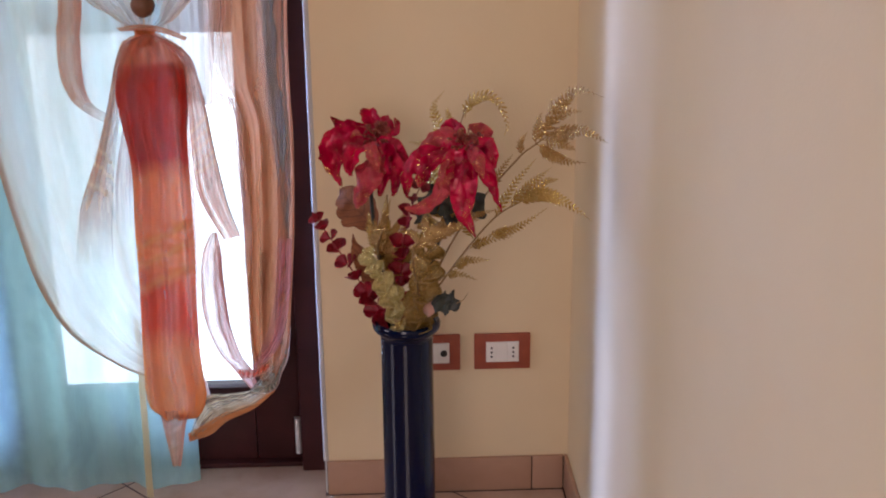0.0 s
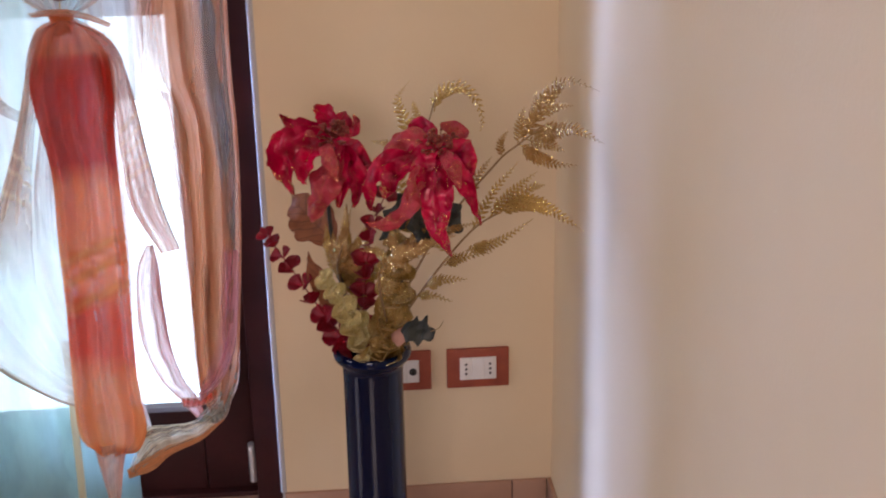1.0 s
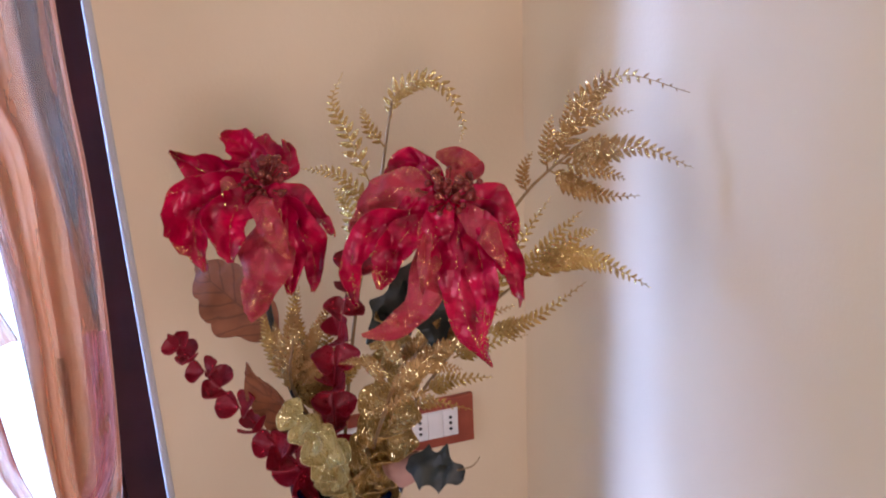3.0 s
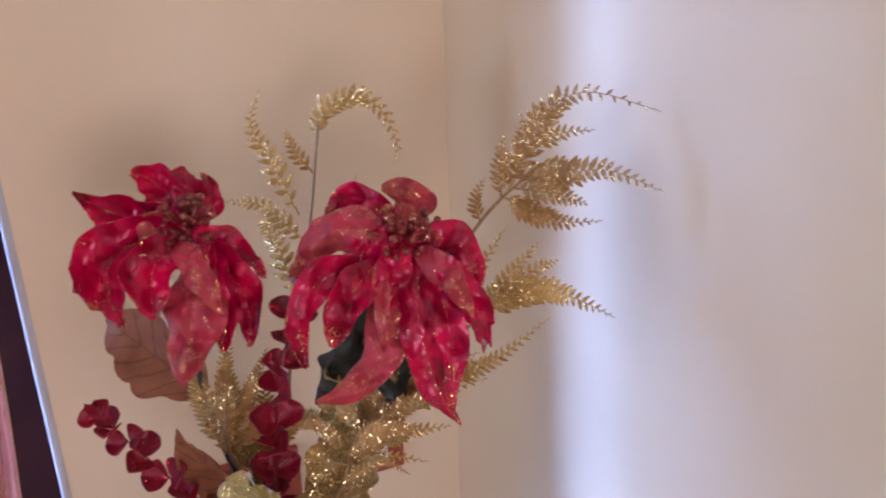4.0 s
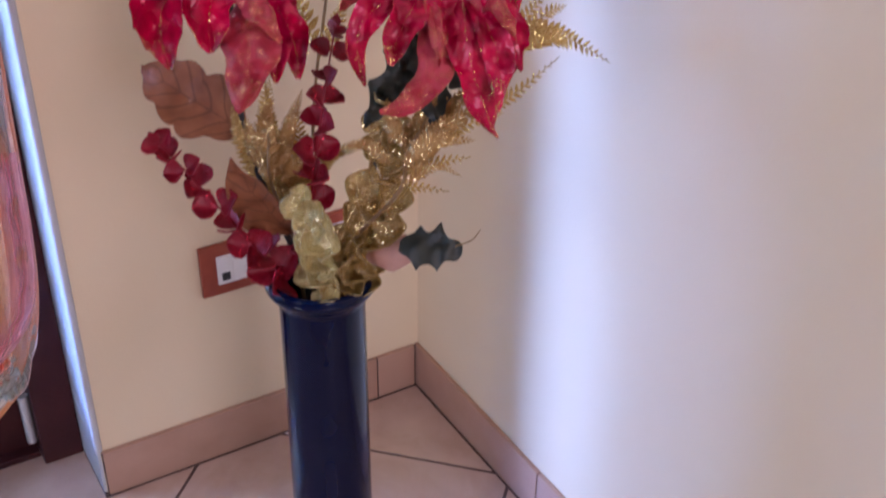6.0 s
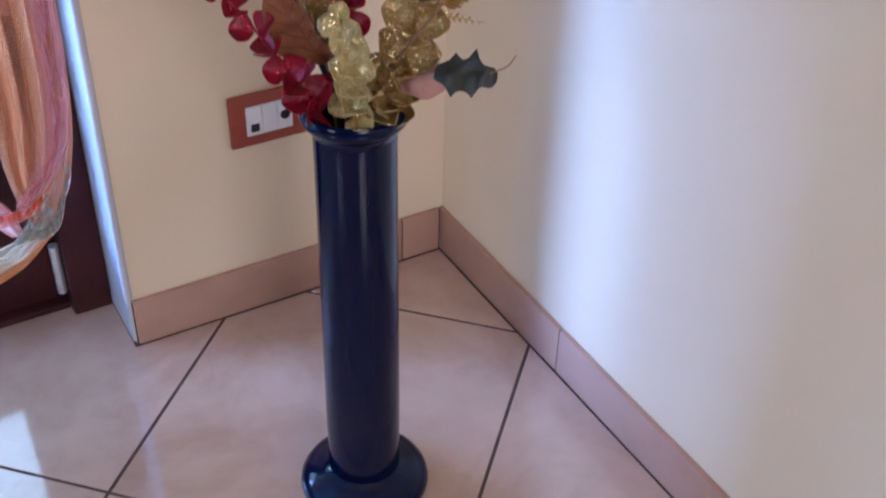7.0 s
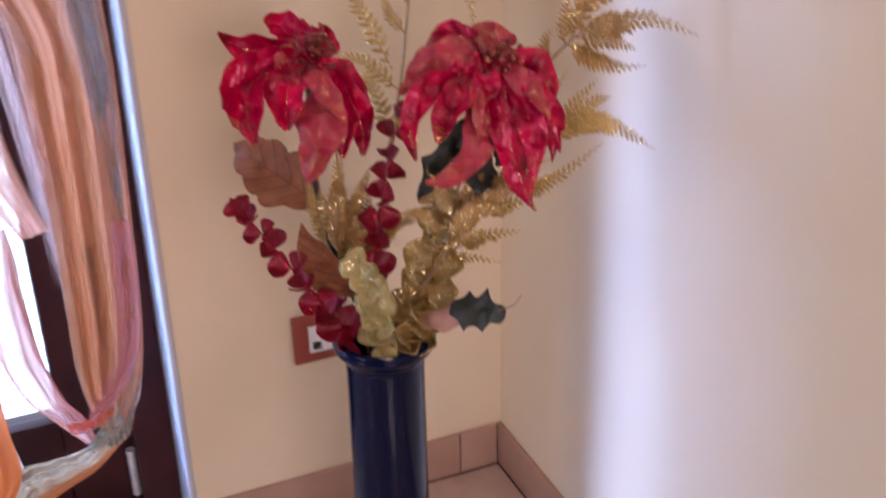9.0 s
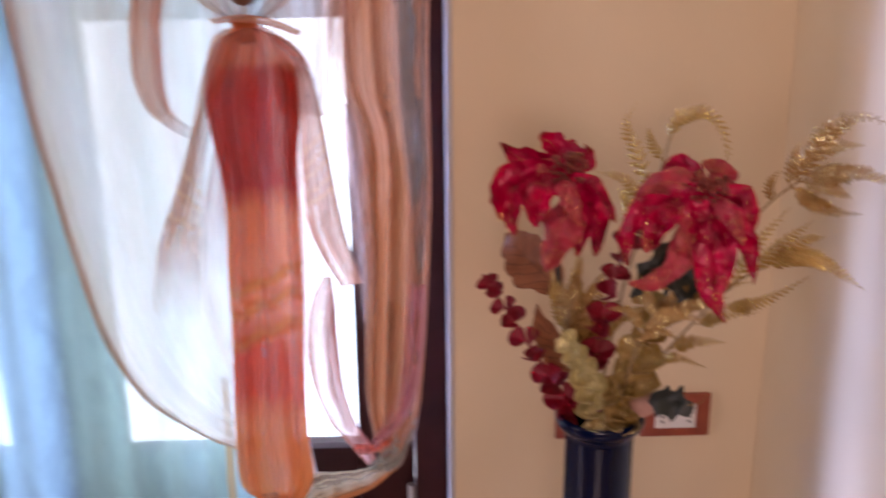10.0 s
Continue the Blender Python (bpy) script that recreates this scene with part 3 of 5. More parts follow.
bm = bmesh.new()
wall_piece(bm, NX, 0.25, 0.0, 0.34, -0.12, H)
wall_piece(bm, W - 0.25, DOOR_W, 0.0, 0.34, -0.12, H)
wall_piece(bm, DOOR_W, NX, 0.0, 0.34, LINTEL, H)
wall_north = tagged(part("wall_north", bm, WALL, smooth=False), "cream painted plaster wall with a recess for the french door", "wall", kind="structure")
wall_east = tagged(boxed("wall_east", (0.0, 0.25, E_Y - 0.25, -0.0005, -0.12, H), WALL), "cream painted plaster wall behind the tall vase", "wall", kind="structure")
bm = bmesh.new()
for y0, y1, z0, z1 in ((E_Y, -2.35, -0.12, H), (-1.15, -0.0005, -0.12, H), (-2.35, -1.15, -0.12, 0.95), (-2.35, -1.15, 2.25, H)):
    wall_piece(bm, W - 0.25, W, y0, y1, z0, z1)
tagged(part("wall_west", bm, DUSKY, smooth=False), "unseen plaster wall, coloured dark for a dim room, with a window opening", "wall", kind="structure")
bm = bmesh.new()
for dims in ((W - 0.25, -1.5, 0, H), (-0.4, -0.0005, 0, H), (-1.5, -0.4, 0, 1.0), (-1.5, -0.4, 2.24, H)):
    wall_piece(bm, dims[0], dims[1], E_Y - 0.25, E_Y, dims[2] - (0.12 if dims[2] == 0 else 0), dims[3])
tagged(part("wall_south", bm, DUSKY, smooth=False), "unseen plaster wall, coloured dark for a dim room, with a window opening", "wall", kind="structure")
tagged(boxed("ceiling", (W - 0.25, 0.25, E_Y - 0.25, 0.34, H + 0.0005, H + 0.2), CEIL), "plain white ceiling", "ceiling", kind="structure")

# white painted reveal of the recess, with a rounded corner bead
bm = bmesh.new()
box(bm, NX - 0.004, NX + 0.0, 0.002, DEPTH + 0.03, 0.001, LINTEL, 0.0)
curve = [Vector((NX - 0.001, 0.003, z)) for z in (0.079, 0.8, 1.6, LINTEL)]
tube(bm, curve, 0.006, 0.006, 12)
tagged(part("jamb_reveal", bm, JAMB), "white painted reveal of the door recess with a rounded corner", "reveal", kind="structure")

floor = tagged(boxed("floor", (W, 0.0, E_Y, 0.34, -0.12, -0.0009), GROUT), "diagonal beige marbled floor tiles with dark joints", "floor", kind="structure")

# ---- french door ----
door = thing("french_door", ((NX + DOOR_W) / 2, DEPTH, 0), "dark mahogany french door with glass panes, closed, behind the curtains", "door", kind="structure")
door.name = "door_1"
FR = 0.062
boxed("jamb_post", (NX - FR, NX - 0.005, DEPTH - 0.026, DEPTH + 0.07, 0.0, LINTEL), WOOD, door, 0.004)
boxed("jamb_post", (DOOR_W, DOOR_W + FR, DEPTH - 0.026, DEPTH + 0.07, 0.0, LINTEL), WOOD, door, 0.004)
boxed("head_rail", (DOOR_W + FR, NX - FR, DEPTH, DEPTH + 0.07, LINTEL - FR, LINTEL), WOOD, door, 0.004)
MIDX = (NX + DOOR_W) / 2
for x0, x1 in ((MIDX + 0.002, NX - FR - 0.002), (DOOR_W + FR + 0.002, MIDX - 0.002)):
    ST, y0, y1 = 0.10, DEPTH + 0.012, DEPTH + 0.064
    boxed("leaf_stile", (x0, x0 + ST, y0, y1, 0.012, LINTEL - FR - 0.003), WOOD, door, 0.006)
    boxed("leaf_stile", (x1 - ST, x1, y0, y1, 0.012, LINTEL - FR - 0.003), WOOD, door, 0.006)
    boxed("bottom_rail", (x0 + ST, x1 - ST, y0 + 0.002, y1 - 0.002, 0.012, 0.190), WOOD, door, 0.006)
    boxed("top_rail", (x0 + ST, x1 - ST, y0 + 0.002, y1 - 0.002, LINTEL - FR - 0.10, LINTEL - FR - 0.004), WOOD, door, 0.006)
    boxed("middle_rail", (x0 + ST, x1 - ST, y0 + 0.002, y1 - 0.002, 0.966, 1.028), WOOD, door, 0.006)
    for z0, z1 in ((0.165, 0.972), (1.022, LINTEL - FR - 0.095)):
        glass = boxed("pane", (x0 + ST - 0.008, x1 - ST + 0.008, y0 + 0.022, y0 + 0.028, z0, z1), GLASS, door)
        glass.visible_shadow = False
bm = bmesh.new()
tube(bm, [Vector((NX - FR - 0.008, DEPTH - 0.004, z)) for z in (0.035, 0.07, 0.12)], 0.0075, 0.0075, 14)
part("hinge", bm, STEEL, door, "zinc coloured hinge barrel")
boxed("weather_bar", (DOOR_W + FR, NX - FR, DEPTH - 0.004, DEPTH + 0.06, 0.0, 0.011), WOOD, door, 0.003)


# outside the door: balcony, pale house opposite
tagged(boxed("ground", (-60, 60, 0.34, 120, -3.2, -3.0), BALCONY), "pale ground outside the house", "ground", kind="structure")
tagged(boxed("balcony_floor", (-4.5, 0.25, 0.345, 1.6, -0.2, -0.03), BALCONY), "pale balcony slab outside the door", "balcony", kind="structure")
tagged(boxed("backdrop", (-30, 25, 14.0, 14.3, -3.0, 7.0), OUTDOOR), "pale sunlit house front in the distance", "backdrop", kind="structure")

# window in the far wall, behind the way
win = thing("window_1", (-0.95, E_Y - 0.1, 1.0), "white framed window in the cream wall", "window", kind="structure")
for dims in ((-1.5, -1.44, 1.0, 2.24), (-0.46, -0.4, 1.0, 2.24), (-1.44, -0.46, 1.0, 1.06), (-1.44, -0.46, 2.18, 2.24), (-0.98, -0.92, 1.06, 2.18)):
    boxed("window_frame", (dims[0], dims[1], E_Y - 0.17, E_Y - 0.11, dims[2], dims[3]), JAMB, win, 0.004)

# added window, out of view: the opening for the west fill
win = thing("added_window_2", (W - 0.1, -1.75, 0.95), "unseen white framed window, added to light the side wall", "window", kind="structure")
for dims in ((-2.35, -2.29, 0.95, 2.25), (-1.21, -1.15, 0.95, 2.25), (-2.29, -1.21, 0.95, 1.01), (-2.29, -1.21, 2.19, 2.25), (-1.78, -1.72, 1.01, 2.19)):
    boxed("window_frame", (W - 0.17, W - 0.11, dims[0], dims[1], dims[2], dims[3]), JAMB, win, 0.004)

# ---- wall plates ----
def wall_plate(x0, x1, z0, z1, label, left, right):
    at = thing("wall_socket", ((x0 + x1) / 2, 0.0, (z0 + z1) / 2), label, "wall socket", "sockets on the wall")
    cx, cz = (x0 + x1) / 2, (z0 + z1) / 2
    y = -0.0095
    boxed("cover_plate", (x0, x1, y, -0.0002, z0, z1), PLATE, at, 0.0025, "reddish brown wooden plate")
    boxed("carrier", (cx - 0.034, cx + 0.034, y - 0.0012, y + 0.003, cz - 0.0225, cz + 0.0225), IVORY, at, 0.0008, "white plastic carrier")
    for k, sort in ((-1, left), (0, "blank"), (1, right)):
        mx = cx + k * 0.0224
        mod = boxed("module", (mx - 0.0107, mx + 0.0107, y - 0.0026, y, cz - 0.0218, cz + 0.0218), IVORY, at, 0.0008, "white plastic insert")
        yy = y - 0.0026
        if sort == "power":
            for dz in (-0.0095, 0.0, 0.0095):
                bm = bmesh.new()
                bmesh.ops.create_cone(bm, cap_ends=True, segments=14, radius1=0.0024, radius2=0.0024, depth=0.0016, matrix=Matrix.Translation((mx, yy, cz + dz)) @ Matrix.Rotation(radians(90), 4, "X"))
                part("hole", bm, BLACK, mod, "dark socket hole")
        elif sort == "aerial":
            bm = bmesh.new()
            lathe(bm, [(0.0036, 0.0), (0.0036, 0.0016), (0.0068, 0.0016), (0.0072, 0.0), (0.0036, 0.0)], (0, 0, 0), 20)
            bmesh.ops.create_cone(bm, cap_ends=True, segments=14, radius1=0.0034, radius2=0.0034, depth=0.0012)
            bmesh.ops.transform(bm, verts=bm.verts, matrix=Matrix.Translation((mx, yy, cz)) @ Matrix.Rotation(radians(90), 4, "X"))
            part("aerial_jack", bm, BLACK, mod, "round black aerial jack")
        elif sort == "data":
            boxed("data_jack", (mx - 0.006, mx + 0.006, yy - 0.0012, yy + 0.0005, cz - 0.016, cz - 0.004), BLACK, mod, 0.0006, "square black jack")
    return at


wall_plate(-0.200, -0.084, 0.285, 0.363, "reddish wooden plate with two white power sockets", "power", "power")
wall_plate(-0.342, -0.229, 0.285, 0.363, "reddish wooden plate with a data jack and an aerial jack", "data", "aerial")

# ---- vase ----
VX, VY = -0.340, -0.398
vase = thing("floor_vase", (VX, VY, 0), "tall cobalt blue glazed ceramic vase with a round foot", "vase")
R = 0.0445
bm = bmesh.new()
lathe(bm, [(0.0, 0.0), (0.077, 0.0), (0.0800, 0.0025), (0.0815, 0.0080), (0.0805, 0.0140), (0.0770, 0.0200), (0.0710, 0.0260), (0.0630, 0.0310), (0.0540, 0.0345), (0.0480, 0.0368), (0.0448, 0.0400), (0.0, 0.0410)], (VX, VY, 0), 72)
part("foot", bm, GLAZE, vase, "round cobalt blue foot with a rolled edge")
bm = bmesh.new()
prof = [(R, 0.0405), (R, 0.06)] + [(R + 0.0006 * math.sin(7 * z + 1), z) for z in (0.14, 0.22, 0.30, 0.38, 0.46, 0.51)] + [(R, 0.524)]
lathe(bm, prof + [(R - 0.005, 0.524), (R - 0.006, 0.40), (R - 0.006, 0.20), (R - 0.006, 0.06), (R, 0.0405)], (VX, VY, 0), 72)
part("body", bm, GLAZE, vase)
bm = bmesh.new()
lathe(bm, [(R - 0.0055, 0.5242), (R + 0.0004, 0.5245), (R + 0.0012, 0.530), (0.0490, 0.5345), (0.0540, 0.5385), (0.0570, 0.5435), (0.0574, 0.5490), (0.0555, 0.5535), (0.0520, 0.5555), (0.0488, 0.5540), (0.0462, 0.5495), (0.0430, 0.5410), (R - 0.006, 0.53), (R - 0.0055, 0.5242)], (VX, VY, 0), 72)
part("rim", bm, GLAZE, vase, "rounded flaring rim")

# ---- flowers in the vase ----
A, B = Vector((-0.382, -0.342, 0.853)), Vector((-0.245, -0.474, 0.869))


def stem_rod(parent, points, r0, r1, mat, n=24):
    bm = bmesh.new()
    tube(bm, spline(points, n), r0, r1, 8)
    return part("stem", bm, mat, parent)


def heart(parent, at, facing, seed, spread=0.022):
    """The knobbly middle of a poinsettia: a clump of small beads on short stalks."""
    rng = random.Random(seed)
    bm = bmesh.new()
    f = Vector(facing).normalized()
    a = f.orthogonal().normalized()
    b = f.cross(a)
    for k in range(52):
        r, th = spread * math.sqrt(rng.random()), rng.uniform(0, 6.283)
        p = at + (a * math.cos(th) + b * math.sin(th)) * r * 1.25 + f * (0.010 + rng.uniform(0, 0.010) - 0.25 * r)
        bmesh.ops.create_icosphere(bm, subdivisions=2, radius=rng.uniform(0.0022, 0.0038), matrix=Matrix.Translation(p))
        tube(bm, [at - f * 0.004, at.lerp(p, 0.5), p], 0.0009, 0.0009, 5)
    return part("flower_heart", bm, HEART, parent, "clump of dark red beads with gold glitter")


def poinsettia(label, centre, facing, stem, seed):
    top = thing("poinsettia_stem", tuple(stem[0]), label, "artificial flower", "artificial poinsettias")
    stem_rod(top, stem, 0.0034, 0.0028, STEM)
    heart(top, centre, Vector(facing).normalized(), seed)
    return top


def petal(flower, base, mid, tip, width, cup, mat, blunt=False):
    """One cloth petal that runs from the heart over its middle to its tip."""
    seed = len(flower.children) * 7 + (3 if mat is RED else 5)
    up = Vector((-0.34, -0.80, 0.50))
    leaf("petal", flower, mat, base, tip, up, width, 0.0007, "dusty red petal thick with glitter" if mat is PINK else "shiny red satin petal with gold specks", through_mid=mid,
         cup=cup, wave=0.050, power=0.84 if blunt else 0.70, full=0.55 if blunt else 0.66, seed=seed, nu=33, nv=15, crease=0.55, crumple=0.0105, ragged=0.13)


flower_a = poinsettia(
    "red glittering poinsettia on a dark stem in the blue vase", A, (-0.25, -0.55, 0.80),
    [(-0.349, -0.392, 0.50), (-0.356, -0.388, 0.56), (-0.384, -0.366, 0.66), (-0.394, -0.348, 0.76), (-0.386, -0.340, 0.845)], 3)
petal(flower_a, (-0.382, -0.333, 0.855), (-0.419, -0.301, 0.852), (-0.459, -0.270, 0.873), 0.037, 0.30, RED)
petal(flower_a, (-0.380, -0.329, 0.854), (-0.390, -0.292, 0.873), (-0.410, -0.270, 0.881), 0.033, 0.25, RED)
petal(flower_a, (-0.378, -0.326, 0.852), (-0.375, -0.284, 0.863), (-0.364, -0.256, 0.869), 0.039, -0.10, RED, blunt=True)
petal(flower_a, (-0.373, -0.328, 0.852), (-0.352, -0.305, 0.855), (-0.351, -0.275, 0.871), 0.022, 0.25, RED)
petal(flower_a, (-0.388, -0.345, 0.857), (-0.415, -0.342, 0.862), (-0.444, -0.319, 0.850), 0.023, -0.15, PINK)
petal(flower_a, (-0.391, -0.343, 0.849), (-0.446, -0.341, 0.840), (-0.444, -0.319, 0.769), 0.047, 0.22, RED, blunt=True)
petal(flower_a, (-0.391, -0.352, 0.849), (-0.420, -0.376, 0.838), (-0.425, -0.383, 0.800), 0.039, 0.18, RED, blunt=True)
petal(flower_a, (-0.391, -0.355, 0.851), (-0.390, -0.403, 0.844), (-0.377, -0.423, 0.815), 0.024, -0.22, PINK)
petal(flower_a, (-0.382, -0.356, 0.836), (-0.399, -0.405, 0.804), (-0.419, -0.415, 0.755), 0.050, -0.18, PINK)
petal(flower_a, (-0.374, -0.351, 0.851), (-0.349, -0.360, 0.837), (-0.317, -0.320, 0.779), 0.024, -0.15, RED)
petal(flower_a, (-0.376, -0.357, 0.843), (-0.354, -0.386, 0.812), (-0.358, -0.412, 0.772), 0.033, -0.15, RED)
petal(flower_a, (-0.378, -0.352, 0.841), (-0.371, -0.390, 0.809), (-0.379, -0.411, 0.773), 0.032, 0.10, RED)
petal(flower_a, (-0.382, -0.344, 0.856), (-0.396, -0.355, 0.849), (-0.413, -0.366, 0.833), 0.022, 0.10, RED)
petal(flower_a, (-0.380, -0.345, 0.854), (-0.375, -0.362, 0.847), (-0.376, -0.381, 0.827), 0.022, -0.10, RED)
petal(flower_a, (-0.382, -0.339, 0.856), (-0.403, -0.338, 0.852), (-0.426, -0.336, 0.845), 0.020, 0.10, RED)
flower_b = poinsettia(
    "red poinsettia with drooping glittering petals in the blue vase", B, (-0.10, -0.30, 0.95),
    [(-0.327, -0.396, 0.50), (-0.322, -0.402, 0.56), (-0.297, -0.424, 0.66), (-0.268, -0.452, 0.77), (-0.249, -0.470, 0.858)], 5)
petal(flower_b, (-0.247, -0.463, 0.871), (-0.260, -0.422, 0.887), (-0.280, -0.401, 0.869), 0.023, 0.20, RED)
petal(flower_b, (-0.239, -0.462, 0.871), (-0.215, -0.424, 0.877), (-0.233, -0.401, 0.881), 0.032, -0.10, PINK, blunt=True)
petal(flower_b, (-0.260, -0.468, 0.868), (-0.290, -0.446, 0.874), (-0.318, -0.426, 0.835), 0.037, -0.14, PINK)
petal(flower_b, (-0.270, -0.479, 0.858), (-0.325, -0.478, 0.844), (-0.335, -0.497, 0.794), 0.026, 0.10, RED)
petal(flower_b, (-0.268, -0.480, 0.858), (-0.298, -0.500, 0.847), (-0.319, -0.511, 0.815), 0.030, 0.14, RED, blunt=True)
petal(flower_b, (-0.257, -0.484, 0.864), (-0.265, -0.506, 0.847), (-0.261, -0.518, 0.806), 0.031, -0.12, RED, blunt=True)
petal(flower_b, (-0.267, -0.484, 0.860), (-0.289, -0.528, 0.806), (-0.338, -0.527, 0.784), 0.030, -0.20, PINK)
petal(flower_b, (-0.271, -0.487, 0.862), (-0.281, -0.521, 0.839), (-0.288, -0.537, 0.816), 0.012, -0.10, PINK)
petal(flower_b, (-0.239, -0.483, 0.870), (-0.213, -0.503, 0.872), (-0.205, -0.527, 0.846), 0.031, -0.12, RED)
petal(flower_b, (-0.240, -0.493, 0.863), (-0.257, -0.541, 0.807), (-0.234, -0.549, 0.744), 0.033, -0.14, RED)
petal(flower_b, (-0.235, -0.492, 0.861), (-0.216, -0.533, 0.840), (-0.192, -0.501, 0.766), 0.024, -0.10, RED)
petal(flower_b, (-0.240, -0.497, 0.862), (-0.239, -0.546, 0.828), (-0.253, -0.574, 0.783), 0.025, -0.12, RED)
petal(flower_b, (-0.241, -0.489, 0.866), (-0.231, -0.525, 0.860), (-0.222, -0.547, 0.834), 0.022, -0.10, PINK)
petal(flower_b, (-0.246, -0.476, 0.871), (-0.267, -0.481, 0.866), (-0.290, -0.490, 0.845), 0.022, 0.10, RED)
petal(flower_b, (-0.246, -0.476, 0.871), (-0.257, -0.492, 0.863), (-0.272, -0.509, 0.840), 0.021, -0.10, RED)
petal(flower_b, (-0.245, -0.477, 0.871), (-0.243, -0.495, 0.862), (-0.246, -0.517, 0.840), 0.021, 0.10, RED)
petal(flower_b, (-0.247, -0.473, 0.871), (-0.267, -0.465, 0.869), (-0.291, -0.460, 0.857), 0.019, -0.10, RED)
petal(flower_b, (-0.243, -0.475, 0.870), (-0.228, -0.487, 0.863), (-0.219, -0.510, 0.850), 0.019, -0.10, RED)

# cloth leaves on the poinsettia stems
leaf("leaf", flower_a, BROWN, (-0.388, -0.350, 0.700), (-0.452, -0.252, 0.742), (-0.5, -0.5, 0.65), 0.070, 0.0008, "brown cloth leaf with scalloped edge", arch=0.006, cup=0.12, wave=0.02, power=0.85, full=0.72, lobes=4, seed=11, nu=31, nv=11, crumple=0.005)
leaf("leaf", flower_a, BROWN, (-0.362, -0.384, 0.600), (-0.424, -0.404, 0.708), (-0.6, -0.5, 0.3), 0.058, 0.0008, "brown cloth leaf", arch=0.008, cup=0.25, wave=0.02, lobes=2, seed=12, nu=21, nv=9, crumple=0.006)
for tip, width, up, seed in (((-0.325, -0.475, 0.745), 0.046, (-0.3, -0.9, 0.3), 21), ((-0.215, -0.485, 0.752), 0.050, (0.1, -0.9, 0.4), 22), ((-0.270, -0.500, 0.735), 0.050, (-0.1, -1.0, 0.2), 23), ((-0.255, -0.41, 0.735), 0.06, (0.2, -0.6, 0.5), 24)):
    leaf("leaf", flower_b, GREEN, (-0.262, -0.458, 0.812), tip, up, width, 0.0009, "blackish green cloth leaf", arch=0.014, cup=-0.12, wave=0.03, power=0.8, full=0.7, lobes=3, seed=seed, nu=29, nv=9, crumple=0.012, spiky=True)

# short sprig with a curled leaf, dark above and rosy below
sprig = thing("leaf_sprig", (-0.312, -0.412, 0.50), "small dark green and rosy cloth leaf over the vase rim", "artificial leaf")
stem_rod(sprig, [(-0.315, -0.405, 0.50), (-0.308, -0.418, 0.56), (-0.296, -0.455, 0.592), (-0.282, -0.498, 0.612)], 0.002, 0.0014, TAN_STEM)
leaf("leaf", sprig, ROSE, (-0.312, -0.440, 0.592), (-0.290, -0.502, 0.622), (-0.4, -0.5, 0.7), 0.034, 0.0008, "rosy underside folded over", arch=0.006, cup=-0.35, power=0.9, full=0.5, seed=31)
leaf("leaf", sprig, GREEN, (-0.298, -0.486, 0.620), (-0.258, -0.532, 0.628), (-0.45, -0.55, 0.6), 0.050, 0.0009, "blackish green lobed leaf", arch=0.004, cup=-0.10, wave=0.03, power=0.85, full=0.55, lobes=3, seed=32, nu=33, nv=9, crumple=0.008, spiky=True)
stem_rod(sprig, [(-0.262, -0.526, 0.630), (-0.252, -0.538, 0.640), (-0.246, -0.543, 0.652)], 0.0008, 0.0004, TAN_STEM, 8)


# ---- ferns ----
def frond(parent, mat, points, reach, count, up, seed, sub="frond", lean=0.55, r0=0.0011):
    """A feather of narrow leaflets in two rows along a bent rib, shorter towards its tip."""
    rng = random.Random(seed)
    curve = spline(points, int(count * 1.5))
    up = Vector(up).normalized()
    bm = bmesh.new()
    tube(bm, curve, r0, 0.0003, 5)
    n = len(curve)
    for k in range(2, n - 1):
        u = k / (n - 1)
        d = (curve[k + 1] - curve[k - 1]).normalized()
        side = d.cross(up)
        side = side.normalized() if side.length > 1e-3 else d.orthogonal()
        nn = side.cross(d)
        size = reach * min(1.0, 0.35 + u * 3.2) * (1 - u) ** 0.80 * rng.uniform(0.85, 1.12) + 0.0009
        s = 1 if k % 2 else -1
        way = (side * s * (1 - lean * 0.5) + d * lean + nn * rng.uniform(-0.12, 0.16)).normalized()
        wide = min(0.0040, size * 0.21)
        root = curve[k]
        rows = []
        for q, w in ((0.0, 0.45), (0.25, 1.0), (0.55, 0.9), (0.82, 0.5), (1.0, 0.05)):
            p = root + way * size * q + nn * (-0.10 * size * q * q)
            e = way.cross(nn).normalized() * wide * w
            rows.append([bm.verts.new(p + e), bm.verts.new(p + nn * wide * 0.30), bm.verts.new(p - e), bm.verts.new(p - nn * wide * 0.12)])
        for a, b in zip(rows, rows[1:]):
            for i in range(4):
                j = (i + 1) % 4
                bm.faces.new((a[i], a[j], b[j], b[i]))
        bm.faces.new(rows[0][::-1])
        bm.faces.new(rows[-1])
    return part(sub, bm, mat, parent)


def fern(label, mat, stem, fronds, seed, stem_mat=TAN_STEM):
    top = thing("fern_stem", tuple(stem[0]), label, "artificial fern", "glittering fern stems")
    stem_rod(top, stem, 0.0022, 0.0012, stem_mat, 30)
    for k, (points, reach, count, up) in enumerate(fronds):
        frond(top, mat, points, reach, count, up, seed * 40 + k)
    return top


